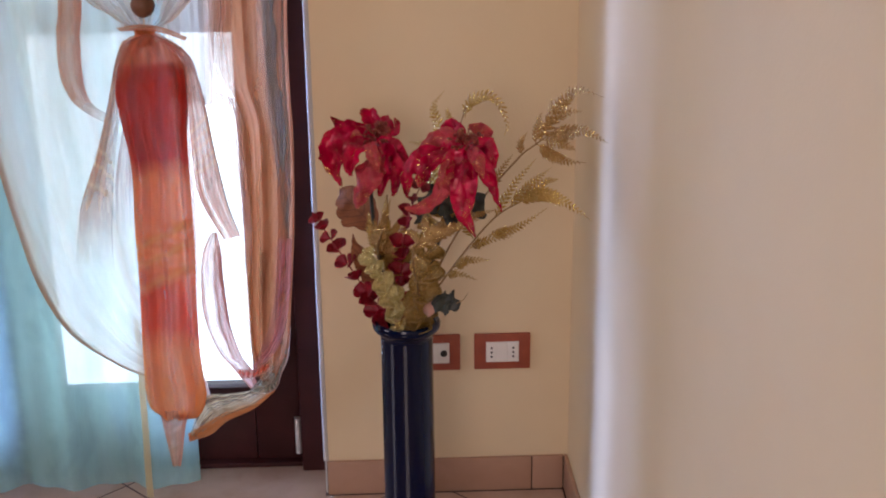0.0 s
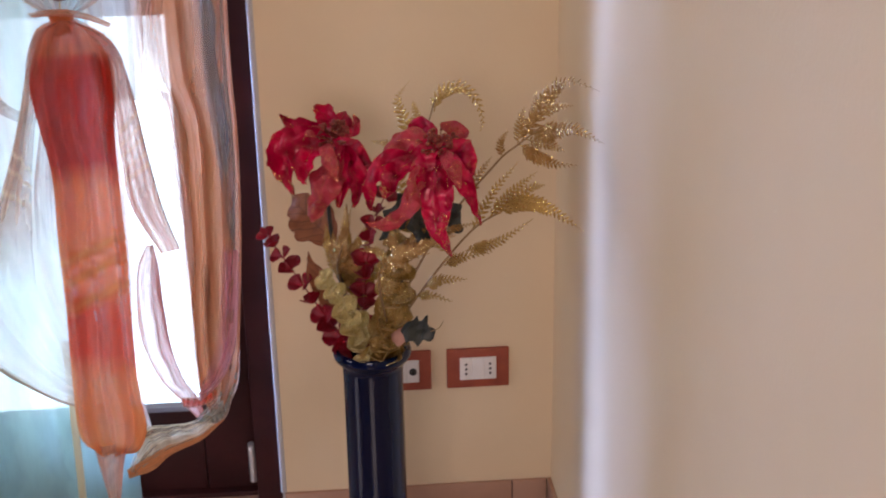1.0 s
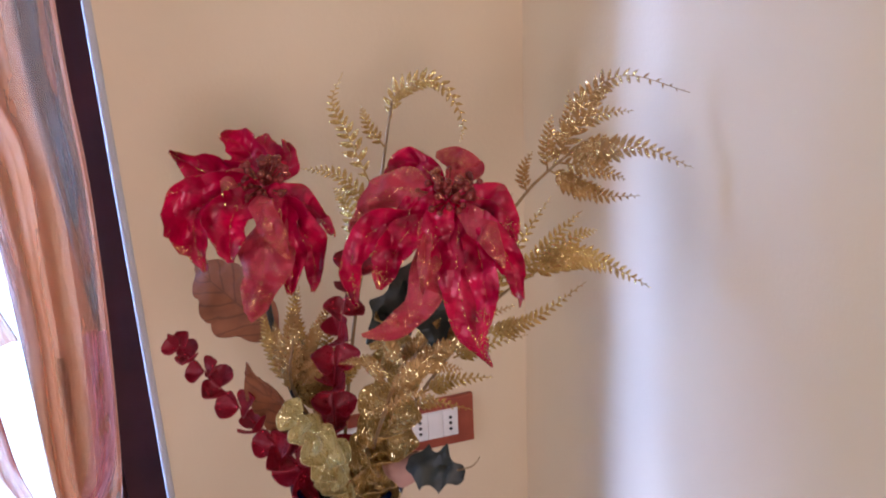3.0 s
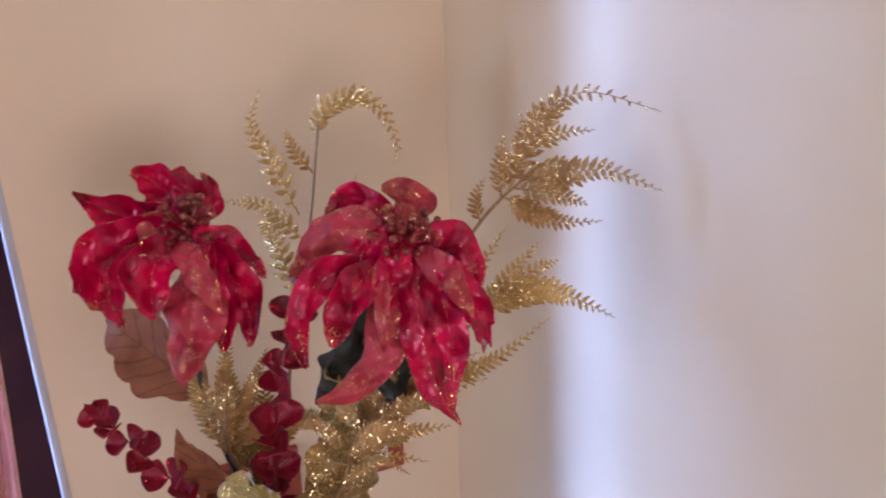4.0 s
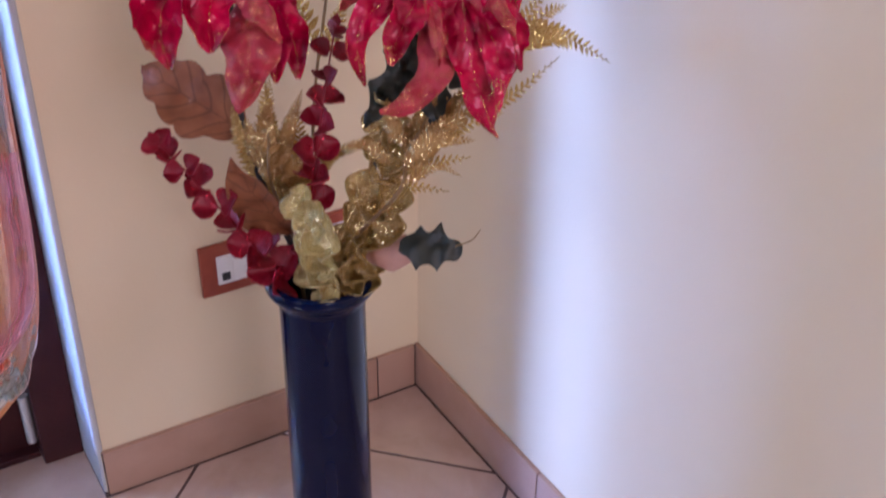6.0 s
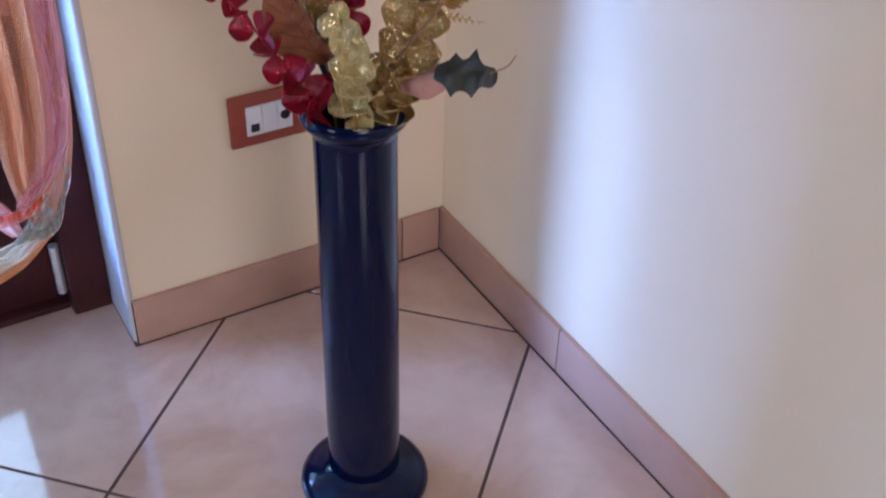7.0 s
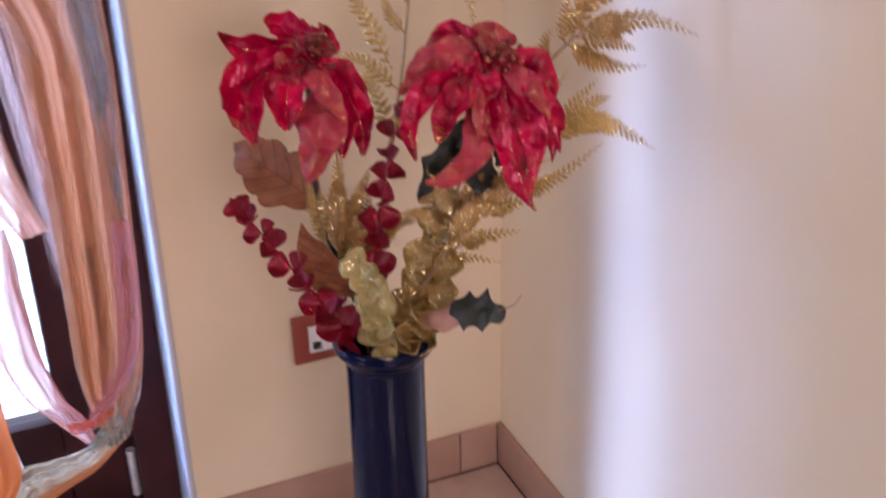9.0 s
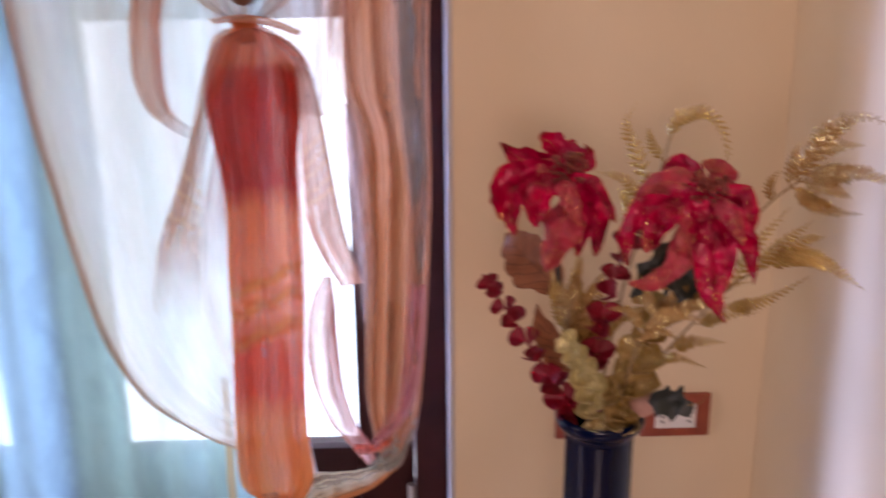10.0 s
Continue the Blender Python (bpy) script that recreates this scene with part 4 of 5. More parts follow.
FRONT = (-0.35, -0.75, 0.5)
fern("antique gold fern arching out to the wall, in the blue vase", BRASS,
     [(-0.325, -0.385, 0.50), (-0.318, -0.388, 0.57), (-0.245, -0.402, 0.72), (-0.161, -0.412, 0.826), (-0.131, -0.407, 0.850), (-0.100, -0.412, 0.874)],
     [([(-0.124, -0.407, 0.855), (-0.098, -0.403, 0.895), (-0.080, -0.408, 0.927), (-0.062, -0.440, 0.945), (-0.037, -0.502, 0.944)], 0.0234, 25, FRONT),
      ([(-0.112, -0.409, 0.866), (-0.085, -0.430, 0.874), (-0.058, -0.462, 0.884), (-0.028, -0.498, 0.873)], 0.0234, 25, FRONT),
      ([(-0.126, -0.407, 0.853), (-0.105, -0.420, 0.839), (-0.082, -0.432, 0.830), (-0.051, -0.445, 0.830)], 0.0179, 21, FRONT),
      ([(-0.118, -0.408, 0.860), (-0.092, -0.436, 0.860), (-0.070, -0.452, 0.852)], 0.0179, 15, FRONT),
      ([(-0.128, -0.406, 0.852), (-0.124, -0.396, 0.880), (-0.117, -0.391, 0.902)], 0.0145, 14, FRONT),
      ([(-0.118, -0.406, 0.862), (-0.104, -0.398, 0.892), (-0.101, -0.392, 0.922)], 0.0155, 15, FRONT),
      ([(-0.095, -0.403, 0.890), (-0.078, -0.418, 0.905), (-0.058, -0.440, 0.912)], 0.0133, 13, FRONT),
      ([(-0.150, -0.410, 0.835), (-0.152, -0.405, 0.856), (-0.140, -0.400, 0.872)], 0.0111, 13, FRONT),
      ([(-0.200, -0.408, 0.778), (-0.185, -0.415, 0.812), (-0.165, -0.412, 0.838)], 0.0133, 15, FRONT)], 1)
fern("bright gold glitter fern low beside the red flowers", GOLD,
     [(-0.320, -0.402, 0.50), (-0.312, -0.405, 0.57), (-0.255, -0.425, 0.665), (-0.196, -0.436, 0.740), (-0.150, -0.440, 0.770)],
     [([(-0.160, -0.440, 0.765), (-0.122, -0.446, 0.782), (-0.085, -0.452, 0.768), (-0.044, -0.460, 0.740)], 0.0232, 27, FRONT),
      ([(-0.172, -0.438, 0.758), (-0.140, -0.440, 0.795), (-0.106, -0.438, 0.822)], 0.0161, 20, FRONT),
      ([(-0.150, -0.441, 0.770), (-0.120, -0.448, 0.800), (-0.096, -0.450, 0.806)], 0.0151, 15, FRONT),
      ([(-0.196, -0.436, 0.740), (-0.165, -0.425, 0.790), (-0.128, -0.417, 0.832)], 0.0143, 21, FRONT),
      ([(-0.205, -0.440, 0.712), (-0.165, -0.458, 0.728), (-0.115, -0.470, 0.765)], 0.0151, 25, FRONT),
      ([(-0.235, -0.435, 0.690), (-0.212, -0.450, 0.706), (-0.170, -0.462, 0.716)], 0.0151, 17, FRONT),
      ([(-0.262, -0.428, 0.655), (-0.240, -0.445, 0.672), (-0.205, -0.462, 0.678)], 0.0161, 17, FRONT),
      ([(-0.275, -0.425, 0.640), (-0.255, -0.440, 0.648), (-0.225, -0.455, 0.642)], 0.0116, 14, FRONT),
      ([(-0.230, -0.430, 0.705), (-0.245, -0.440, 0.735), (-0.240, -0.445, 0.760)], 0.0143, 14, FRONT)], 2)
fern("slender gold fern with a drooping crook, rising behind the flowers", GOLD,
     [(-0.340, -0.375, 0.50), (-0.334, -0.365, 0.57), (-0.300, -0.315, 0.70), (-0.262, -0.274, 0.79), (-0.238, -0.240, 0.855), (-0.228, -0.225, 0.880)],
     [([(-0.230, -0.222, 0.860), (-0.223, -0.215, 0.880), (-0.205, -0.222, 0.896), (-0.183, -0.229, 0.897), (-0.166, -0.238, 0.878), (-0.158, -0.244, 0.850), (-0.163, -0.248, 0.832)], 0.0195, 27, (-0.3, -0.8, 0.4)),
      ([(-0.262, -0.250, 0.800), (-0.275, -0.215, 0.845), (-0.284, -0.190, 0.875), (-0.262, -0.150, 0.895)], 0.0189, 21, FRONT),
      ([(-0.266, -0.276, 0.785), (-0.295, -0.245, 0.815), (-0.328, -0.220, 0.818)], 0.0167, 18, FRONT),
      ([(-0.285, -0.296, 0.740), (-0.290, -0.262, 0.785), (-0.300, -0.240, 0.800)], 0.0201, 17, FRONT),
      ([(-0.245, -0.250, 0.840), (-0.258, -0.235, 0.862), (-0.262, -0.228, 0.880)], 0.0133, 13, FRONT),
      ([(-0.225, -0.290, 0.770), (-0.212, -0.272, 0.805), (-0.208, -0.262, 0.836)], 0.0100, 15, FRONT),
      ([(-0.285, -0.298, 0.735), (-0.262, -0.296, 0.768), (-0.250, -0.290, 0.790)], 0.0167, 15, FRONT)], 3)
fern("gold glitter fern low between the stems in the vase", GOLD,
     [(-0.352, -0.384, 0.50), (-0.356, -0.376, 0.57), (-0.364, -0.366, 0.66), (-0.368, -0.356, 0.76)],
     [([(-0.360, -0.372, 0.62), (-0.372, -0.366, 0.68), (-0.370, -0.362, 0.76)], 0.0294, 41, FRONT),
      ([(-0.358, -0.374, 0.60), (-0.345, -0.374, 0.66), (-0.340, -0.366, 0.73)], 0.0245, 35, FRONT),
      ([(-0.362, -0.368, 0.64), (-0.392, -0.362, 0.69), (-0.400, -0.350, 0.73)], 0.0221, 27, FRONT),
      ([(-0.345, -0.380, 0.64), (-0.322, -0.398, 0.682), (-0.296, -0.420, 0.692)], 0.0146, 27, FRONT)], 4)

fern("dense gold glitter fern standing behind the dark flower stem", BRASS,
     [(-0.350, -0.380, 0.50), (-0.356, -0.370, 0.58), (-0.384, -0.394, 0.669), (-0.375, -0.375, 0.708)],
     [([(-0.387, -0.396, 0.665), (-0.377, -0.374, 0.708), (-0.362, -0.356, 0.753)], 0.0190, 34, FRONT),
      ([(-0.382, -0.394, 0.668), (-0.358, -0.377, 0.703), (-0.333, -0.362, 0.737)], 0.0170, 32, FRONT),
      ([(-0.386, -0.387, 0.677), (-0.389, -0.371, 0.699), (-0.390, -0.356, 0.721)], 0.0150, 22, FRONT),
      ([(-0.375, -0.397, 0.668), (-0.350, -0.392, 0.685), (-0.323, -0.388, 0.703)], 0.0120, 24, FRONT)], 5)
fern("bronze gold fern filling the gap under the drooping flower", BRASS,
     [(-0.322, -0.404, 0.50), (-0.316, -0.412, 0.58), (-0.329, -0.542, 0.714), (-0.309, -0.521, 0.734), (-0.270, -0.496, 0.756)],
     [([(-0.320, -0.535, 0.728), (-0.293, -0.541, 0.752), (-0.263, -0.556, 0.752)], 0.0170, 26, FRONT),
      ([(-0.307, -0.515, 0.726), (-0.268, -0.515, 0.749), (-0.226, -0.526, 0.765)], 0.0180, 30, FRONT),
      ([(-0.334, -0.556, 0.728), (-0.304, -0.560, 0.740), (-0.287, -0.574, 0.733)], 0.0080, 20, FRONT),
      ([(-0.316, -0.503, 0.719), (-0.329, -0.486, 0.734), (-0.352, -0.479, 0.733)], 0.0110, 24, FRONT),
      ([(-0.285, -0.493, 0.732), (-0.246, -0.494, 0.757), (-0.198, -0.507, 0.775)], 0.0170, 32, FRONT),
      ([(-0.302, -0.505, 0.724), (-0.281, -0.496, 0.749), (-0.262, -0.492, 0.767)], 0.0180, 26, FRONT),
      ([(-0.303, -0.509, 0.737), (-0.309, -0.494, 0.752), (-0.307, -0.482, 0.771)], 0.0120, 20, FRONT)], 6)


# ---- eucalyptus stems ----
def eucalyptus(label, mat, points, pairs, size, seed, group, first=0.22, mat_stem=None, droop=0.0):
    """Round cupped leaves in opposite pairs, turned a quarter from pair to pair, smaller towards the tip."""
    rng = random.Random(seed)
    top = thing("eucalyptus_stem", tuple(points[0]), label, "artificial stem", group)
    curve = spline(points, 60)
    bm = bmesh.new()
    tube(bm, curve, 0.0016, 0.0008, 6)
    part("stem", bm, mat_stem or mat, top)
    for k in range(pairs):
        u = first + (1 - first) * k / (pairs - 0.6)
        i = min(int(u * 60), 58)
        p, d = curve[i], (curve[i + 1] - curve[max(i - 1, 0)]).normalized()
        a = d.orthogonal().normalized()
        a = (Matrix.Rotation(1.57 * k + 0.4 * seed + rng.uniform(-0.35, 0.35), 3, d) @ a)
        grow = size * (1 - 0.42 * k / pairs) * rng.uniform(0.88, 1.1)
        for s in (1, -1):
            way = (a * s + d * rng.uniform(0.25, 0.7) - Vector((0, 0, droop))).normalized()
            leaf("leaf", top, mat, p + way * 0.002, p + way * grow, (d * 0.55 + Vector((-0.3, -0.75, 0.35)) + Vector((rng.uniform(-0.3, 0.3), rng.uniform(-0.3, 0.3), rng.uniform(-0.3, 0.3)))).normalized(), grow * 1.08, 0.0009,
                 arch=-0.06 * grow, cup=0.30, wave=0.02, power=0.88, full=0.50, ragged=0.015, crumple=0.0015, seed=seed * 90 + 2 * k + (s > 0), nu=17, nv=11)
    leaf("leaf", top, mat, curve[-2], curve[-1] + (curve[-1] - curve[-4]).normalized() * size * 0.35, (-0.4, -0.7, 0.3), size * 0.3, 0.0009, power=0.9, seed=seed)
    return top


eucalyptus("red glittering eucalyptus leaning out over the vase rim", BERRY, [(-0.365, -0.390, 0.50), (-0.376, -0.390, 0.552), (-0.410, -0.390, 0.610), (-0.455, -0.388, 0.685), (-0.484, -0.386, 0.732)], 10, 0.032, 1, "red eucalyptus stems", 0.24)
eucalyptus("red glittering eucalyptus standing upright between the flowers", BERRY, [(-0.345, -0.396, 0.50), (-0.346, -0.400, 0.56), (-0.347, -0.403, 0.65), (-0.332, -0.405, 0.74), (-0.302, -0.375, 0.80)], 11, 0.031, 2, "red eucalyptus stems", 0.26)
eucalyptus("pale gold glittering eucalyptus bent towards the room", CREAM, [(-0.352, -0.412, 0.51), (-0.355, -0.425, 0.565), (-0.365, -0.450, 0.615), (-0.384, -0.478, 0.665), (-0.402, -0.494, 0.705)], 10, 0.030, 3, "gold eucalyptus stems", 0.20)
eucalyptus("bronze gold glittering eucalyptus standing in the vase", BRONZE, [(-0.325, -0.410, 0.51), (-0.318, -0.425, 0.565), (-0.306, -0.450, 0.63), (-0.302, -0.466, 0.70), (-0.298, -0.470, 0.765)], 12, 0.043, 4, "gold eucalyptus stems", 0.18)
eucalyptus("short bronze glittering eucalyptus at the vase mouth", BRONZE, [(-0.332, -0.412, 0.51), (-0.328, -0.422, 0.545), (-0.322, -0.436, 0.575), (-0.312, -0.450, 0.60)], 5, 0.036, 6, "gold eucalyptus stems", 0.30)


# ---- curtains ----
def cloth(name, parent, mat, left, right, y, label="", folds=5, depth=0.012, seed=0, nu=60, nv=40, thick=0.0006, wrinkle=0.002, bulge=0.0):
    """Hanging cloth between a left and a right border, each a row of (x, z) from top to bottom; y: its place, or (top, bottom);
    bulge: how far it billows into the room above its lower end."""
    rng = random.Random(seed)
    ya, yb = y if isinstance(y, tuple) else (y, y)
    L = spline([(x, 0, z) for x, z in left], nu)
    Rr = spline([(x, 0, z) for x, z in right], nu)
    ph = [rng.uniform(0, 6.28) for _ in range(4)]
    grid = []
    for i in range(nu + 1):
        u = i / nu
        row = []
        for j in range(nv + 1):
            v = j / nv
            p = L[i].lerp(Rr[i], v)
            wide = (Rr[i] - L[i]).length
            amp = depth * min(1.0, wide / 0.08)
            off = amp * (math.sin(2 * math.pi * folds * v + ph[0] + 0.8 * math.sin(3 * u + ph[1])) + 0.45 * math.sin(2 * math.pi * folds * 2.3 * v + ph[2] + 2 * u))
            off += wrinkle * math.sin(38 * u + 5 * v + ph[3]) * math.sin(math.pi * v)
            off += 0.006 * (noise.noise((p.x * 14, seed * 3.1, p.z * 9)))
            off -= bulge * math.exp(-((p.z - 0.46) / 0.13) ** 2)
            row.append(Vector((p.x, ya + (yb - ya) * u + off, p.z)))
        grid.append(row)
    bm = bmesh.new()
    sheet(bm, grid, thick)
    return part(name, bm, mat, parent, label)


sheer = thing("sheer_curtain", (-1.5, 0.0, 2.69), "white voile curtain hanging to the floor in front of the door", "curtain")
cloth("panel", sheer, SHEER, [(-1.95, 2.69), (-1.95, 1.4), (-1.95, 0.02)], [(-0.79, 2.69), (-0.785, 1.4), (-0.79, 0.022)], 0.022, folds=6.5, depth=0.015, seed=5, nu=30, nv=170, wrinkle=0.001)
cloth("hem_tape", sheer, HEM, [(-0.888, 0.42), (-0.892, 0.2), (-0.896, 0.012)], [(-0.876, 0.42), (-0.879, 0.2), (-0.882, 0.012)], -0.012, folds=1, depth=0.002, seed=6, nu=14, nv=3, label="beige hem tape")

KY = -0.062
swag = thing("swagged_curtain", (-0.80, KY, 2.69), "orange, red and white organza curtain gathered up in a knot", "curtain")
cloth("drape", swag, DRAPE_WHITE, [(-1.15, 2.69), (-1.145, 1.6), (-1.135, 1.05), (-1.103, 0.752), (-1.04, 0.467), (-0.93, 0.345), (-0.80, 0.285), (-0.742, 0.262)],
      [(-0.80, 2.69), (-0.80, 1.6), (-0.795, 1.05), (-0.790, 0.80), (-0.785, 0.60), (-0.768, 0.44), (-0.750, 0.34), (-0.736, 0.262)], KY, "sheer white organza with an orange hem", folds=4, depth=0.006, seed=1, nu=90, nv=60, wrinkle=0.005)
cloth("drape", swag, DRAPE_STRIPE, [(-0.700, 2.69), (-0.700, 1.7), (-0.685, 1.112), (-0.684, 0.992), (-0.677, 0.910), (-0.651, 0.846), (-0.647, 0.738), (-0.646, 0.627), (-0.649, 0.512), (-0.650, 0.423), (-0.641, 0.344), (-0.625, 0.282)],
      [(-0.500, 2.69), (-0.500, 1.7), (-0.539, 1.110), (-0.545, 0.990), (-0.546, 0.886), (-0.544, 0.780), (-0.550, 0.624), (-0.560, 0.486), (-0.570, 0.391), (-0.581, 0.343), (-0.596, 0.309), (-0.613, 0.279)], KY - 0.012, "orange organza hanging down beside the door frame", bulge=0.040, folds=3.2, depth=0.008, seed=2, nu=110, nv=60, wrinkle=0.003)
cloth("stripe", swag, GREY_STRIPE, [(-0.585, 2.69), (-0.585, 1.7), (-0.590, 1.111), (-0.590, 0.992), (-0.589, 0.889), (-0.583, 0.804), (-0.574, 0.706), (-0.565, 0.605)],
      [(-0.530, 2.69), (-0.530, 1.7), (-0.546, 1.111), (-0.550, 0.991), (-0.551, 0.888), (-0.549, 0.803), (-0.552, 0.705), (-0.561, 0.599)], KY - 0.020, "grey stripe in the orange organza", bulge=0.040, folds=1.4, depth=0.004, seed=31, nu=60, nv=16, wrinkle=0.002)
cloth("stripe", swag, PALE_STRIPE, [(-0.720, 2.69), (-0.720, 1.7), (-0.685, 1.112), (-0.689, 0.993), (-0.690, 0.931), (-0.680, 0.868)],
      [(-0.660, 2.69), (-0.660, 1.7), (-0.639, 1.112), (-0.647, 0.992), (-0.647, 0.931), (-0.646, 0.847)], KY - 0.016, "pale pink border of the orange organza", folds=1.5, depth=0.005, seed=32, nu=50, nv=16, wrinkle=0.002)
cloth("fold", swag, PALE_STRIPE, [(-0.688, 0.890), (-0.676, 0.800), (-0.666, 0.700), (-0.658, 0.600), (-0.656, 0.520)],
      [(-0.646, 0.870), (-0.638, 0.770), (-0.634, 0.680), (-0.634, 0.600), (-0.638, 0.520)], KY - 0.006, "thin pale pink fold beside the orange organza", folds=1.8, depth=0.005, seed=44, nu=50, nv=16, wrinkle=0.003)
cloth("drape", swag, DRAPE_TOP, [(-0.815, 2.69), (-0.800, 1.30), (-0.775, 1.02), (-0.765, 0.86)], [(-0.660, 2.69), (-0.665, 1.30), (-0.678, 1.02), (-0.690, 0.86)], KY + 0.006, "pale organza behind the knot", folds=2, depth=0.010, seed=15, nu=40, nv=24)
cloth("drape", swag, DRAPE_TOP, [(-1.02, 2.69), (-0.985, 1.40), (-0.925, 1.10), (-0.860, 1.025), (-0.812, 0.998)],
      [(-0.60, 2.69), (-0.640, 1.40), (-0.680, 1.12), (-0.735, 1.030), (-0.788, 0.998)], KY - 0.010, "white organza gathered into the knot", folds=6, depth=0.012, seed=14, nu=60, nv=50)
cloth("veil", swag, VEIL, [(-0.712, 0.612), (-0.731, 0.569), (-0.739, 0.511), (-0.738, 0.440), (-0.717, 0.367), (-0.688, 0.324), (-0.653, 0.279)],
      [(-0.699, 0.614), (-0.694, 0.568), (-0.693, 0.510), (-0.686, 0.421), (-0.668, 0.354), (-0.650, 0.323), (-0.639, 0.281)], KY - 0.004, "pinkish transparent organza", folds=2.2, depth=0.008, seed=4, nu=70, nv=30, wrinkle=0.005)
# added dark strip, no real fold: imitates the slit beside the orange organza
cloth("fold", swag, SLIT, [(-0.615, 0.583), (-0.616, 0.514), (-0.618, 0.431)],
      [(-0.604, 0.583), (-0.607, 0.514), (-0.614, 0.431)], KY - 0.020, "narrow brown strip added for the dark gap that shows the door frame", bulge=0.040, folds=1, depth=0.003, seed=33, nu=24, nv=8, wrinkle=0.001)
cloth("fold", swag, MAUVE, [(-0.583, 0.606), (-0.591, 0.514), (-0.603, 0.444), (-0.626, 0.385), (-0.646, 0.349)],
      [(-0.554, 0.605), (-0.560, 0.513), (-0.573, 0.431), (-0.601, 0.372), (-0.641, 0.329)], KY - 0.022, "mauve pink fold of organza", bulge=0.040, folds=2.0, depth=0.006, seed=34, nu=50, nv=20, wrinkle=0.004)
cloth("pocket", swag, POCKET, [(-0.576, 0.426), (-0.594, 0.360), (-0.630, 0.315), (-0.657, 0.284)],
      [(-0.566, 0.420), (-0.577, 0.348), (-0.607, 0.297), (-0.644, 0.273)], KY - 0.024, "greenish grey loop of organza with a pale edge", folds=1.6, depth=0.006, seed=35, nu=50, nv=20, wrinkle=0.004)
cloth("hem", swag, DRAPE_HEM, [(-0.614, 0.307), (-0.657, 0.286), (-0.703, 0.280), (-0.746, 0.271), (-0.779, 0.197)],
      [(-0.598, 0.297), (-0.648, 0.256), (-0.706, 0.232), (-0.739, 0.211), (-0.773, 0.179)], KY - 0.018, "pale beige organza along the bottom", folds=1.6, depth=0.005, seed=21, nu=80, nv=24, wrinkle=0.004)
cloth("hem", swag, HEM_BAND, [(-0.598, 0.296), (-0.647, 0.260), (-0.705, 0.239), (-0.743, 0.218), (-0.785, 0.194)],
      [(-0.606, 0.281), (-0.648, 0.245), (-0.704, 0.219), (-0.738, 0.192), (-0.782, 0.176)], KY - 0.022, "orange hem along the bottom", folds=1.0, depth=0.003, seed=22, nu=80, nv=12, wrinkle=0.002)
cloth("fold", swag, CORAL, [(-0.674, 0.338), (-0.644, 0.337), (-0.613, 0.350)],
      [(-0.670, 0.317), (-0.640, 0.318), (-0.611, 0.335)], KY - 0.032, "coral red fold at the bottom of the loop", folds=1.4, depth=0.004, seed=42, nu=40, nv=18, wrinkle=0.003)
cloth("fold", swag, POCKET, [(-0.631, 0.290), (-0.607, 0.309), (-0.592, 0.346)],
      [(-0.621, 0.279), (-0.599, 0.295), (-0.585, 0.337)], KY - 0.030, "greenish grey fold at the bottom of the loop", folds=1.4, depth=0.004, seed=43, nu=40, nv=18, wrinkle=0.003)
cloth("tail", swag, TAIL, [(-0.793, 0.998), (-0.824, 0.984), (-0.849, 0.940), (-0.862, 0.889), (-0.857, 0.836), (-0.846, 0.756), (-0.850, 0.635), (-0.853, 0.498), (-0.860, 0.356), (-0.858, 0.264), (-0.835, 0.234), (-0.823, 0.229)],
      [(-0.787, 0.998), (-0.754, 0.975), (-0.733, 0.933), (-0.730, 0.876), (-0.737, 0.808), (-0.738, 0.743), (-0.739, 0.610), (-0.744, 0.472), (-0.744, 0.352), (-0.740, 0.279), (-0.759, 0.236), (-0.787, 0.228)], KY - 0.024, "red and orange organza tail below the knot", folds=2.4, depth=0.009, seed=7, nu=120, nv=44, wrinkle=0.004)
cloth("tail_tip", swag, STREAMER, [(-0.836, 0.250), (-0.830, 0.210), (-0.823, 0.159), (-0.819, 0.125)],
      [(-0.777, 0.248), (-0.787, 0.208), (-0.796, 0.158), (-0.803, 0.125)], KY - 0.030, "pointed end of the orange tail", folds=1.2, depth=0.006, seed=36, nu=40, nv=14, wrinkle=0.002)
cloth("fold", swag, FOLD, [(-0.762, 0.945), (-0.760, 0.851), (-0.762, 0.744), (-0.760, 0.612), (-0.763, 0.462), (-0.769, 0.355)],
      [(-0.730, 0.942), (-0.727, 0.851), (-0.727, 0.744), (-0.730, 0.611), (-0.739, 0.461), (-0.752, 0.354)], KY - 0.028, "doubled red fold along the tail", folds=1.0, depth=0.004, seed=37, nu=60, nv=14, wrinkle=0.002)
cloth("cape", swag, CAPE, [(-0.802, 0.994), (-0.844, 0.980), (-0.866, 0.923), (-0.883, 0.861), (-0.910, 0.776), (-0.945, 0.689), (-0.961, 0.634), (-0.973, 0.554)],
      [(-0.794, 0.992), (-0.823, 0.943), (-0.855, 0.860), (-0.873, 0.786), (-0.885, 0.710), (-0.895, 0.632), (-0.898, 0.587), (-0.900, 0.535)], KY - 0.012, "salmon organza spreading from the knot with gold threads", folds=2.2, depth=0.006, seed=8, nu=80, nv=40, wrinkle=0.002)
cloth("cape", swag, SHOULDER, [(-0.849, 0.860), (-0.867, 0.785), (-0.882, 0.709), (-0.890, 0.609)],
      [(-0.837, 0.860), (-0.840, 0.785), (-0.838, 0.708), (-0.846, 0.597)], KY - 0.010, "thin salmon organza beside the tail", folds=1.2, depth=0.004, seed=28, nu=40, nv=16, wrinkle=0.002)
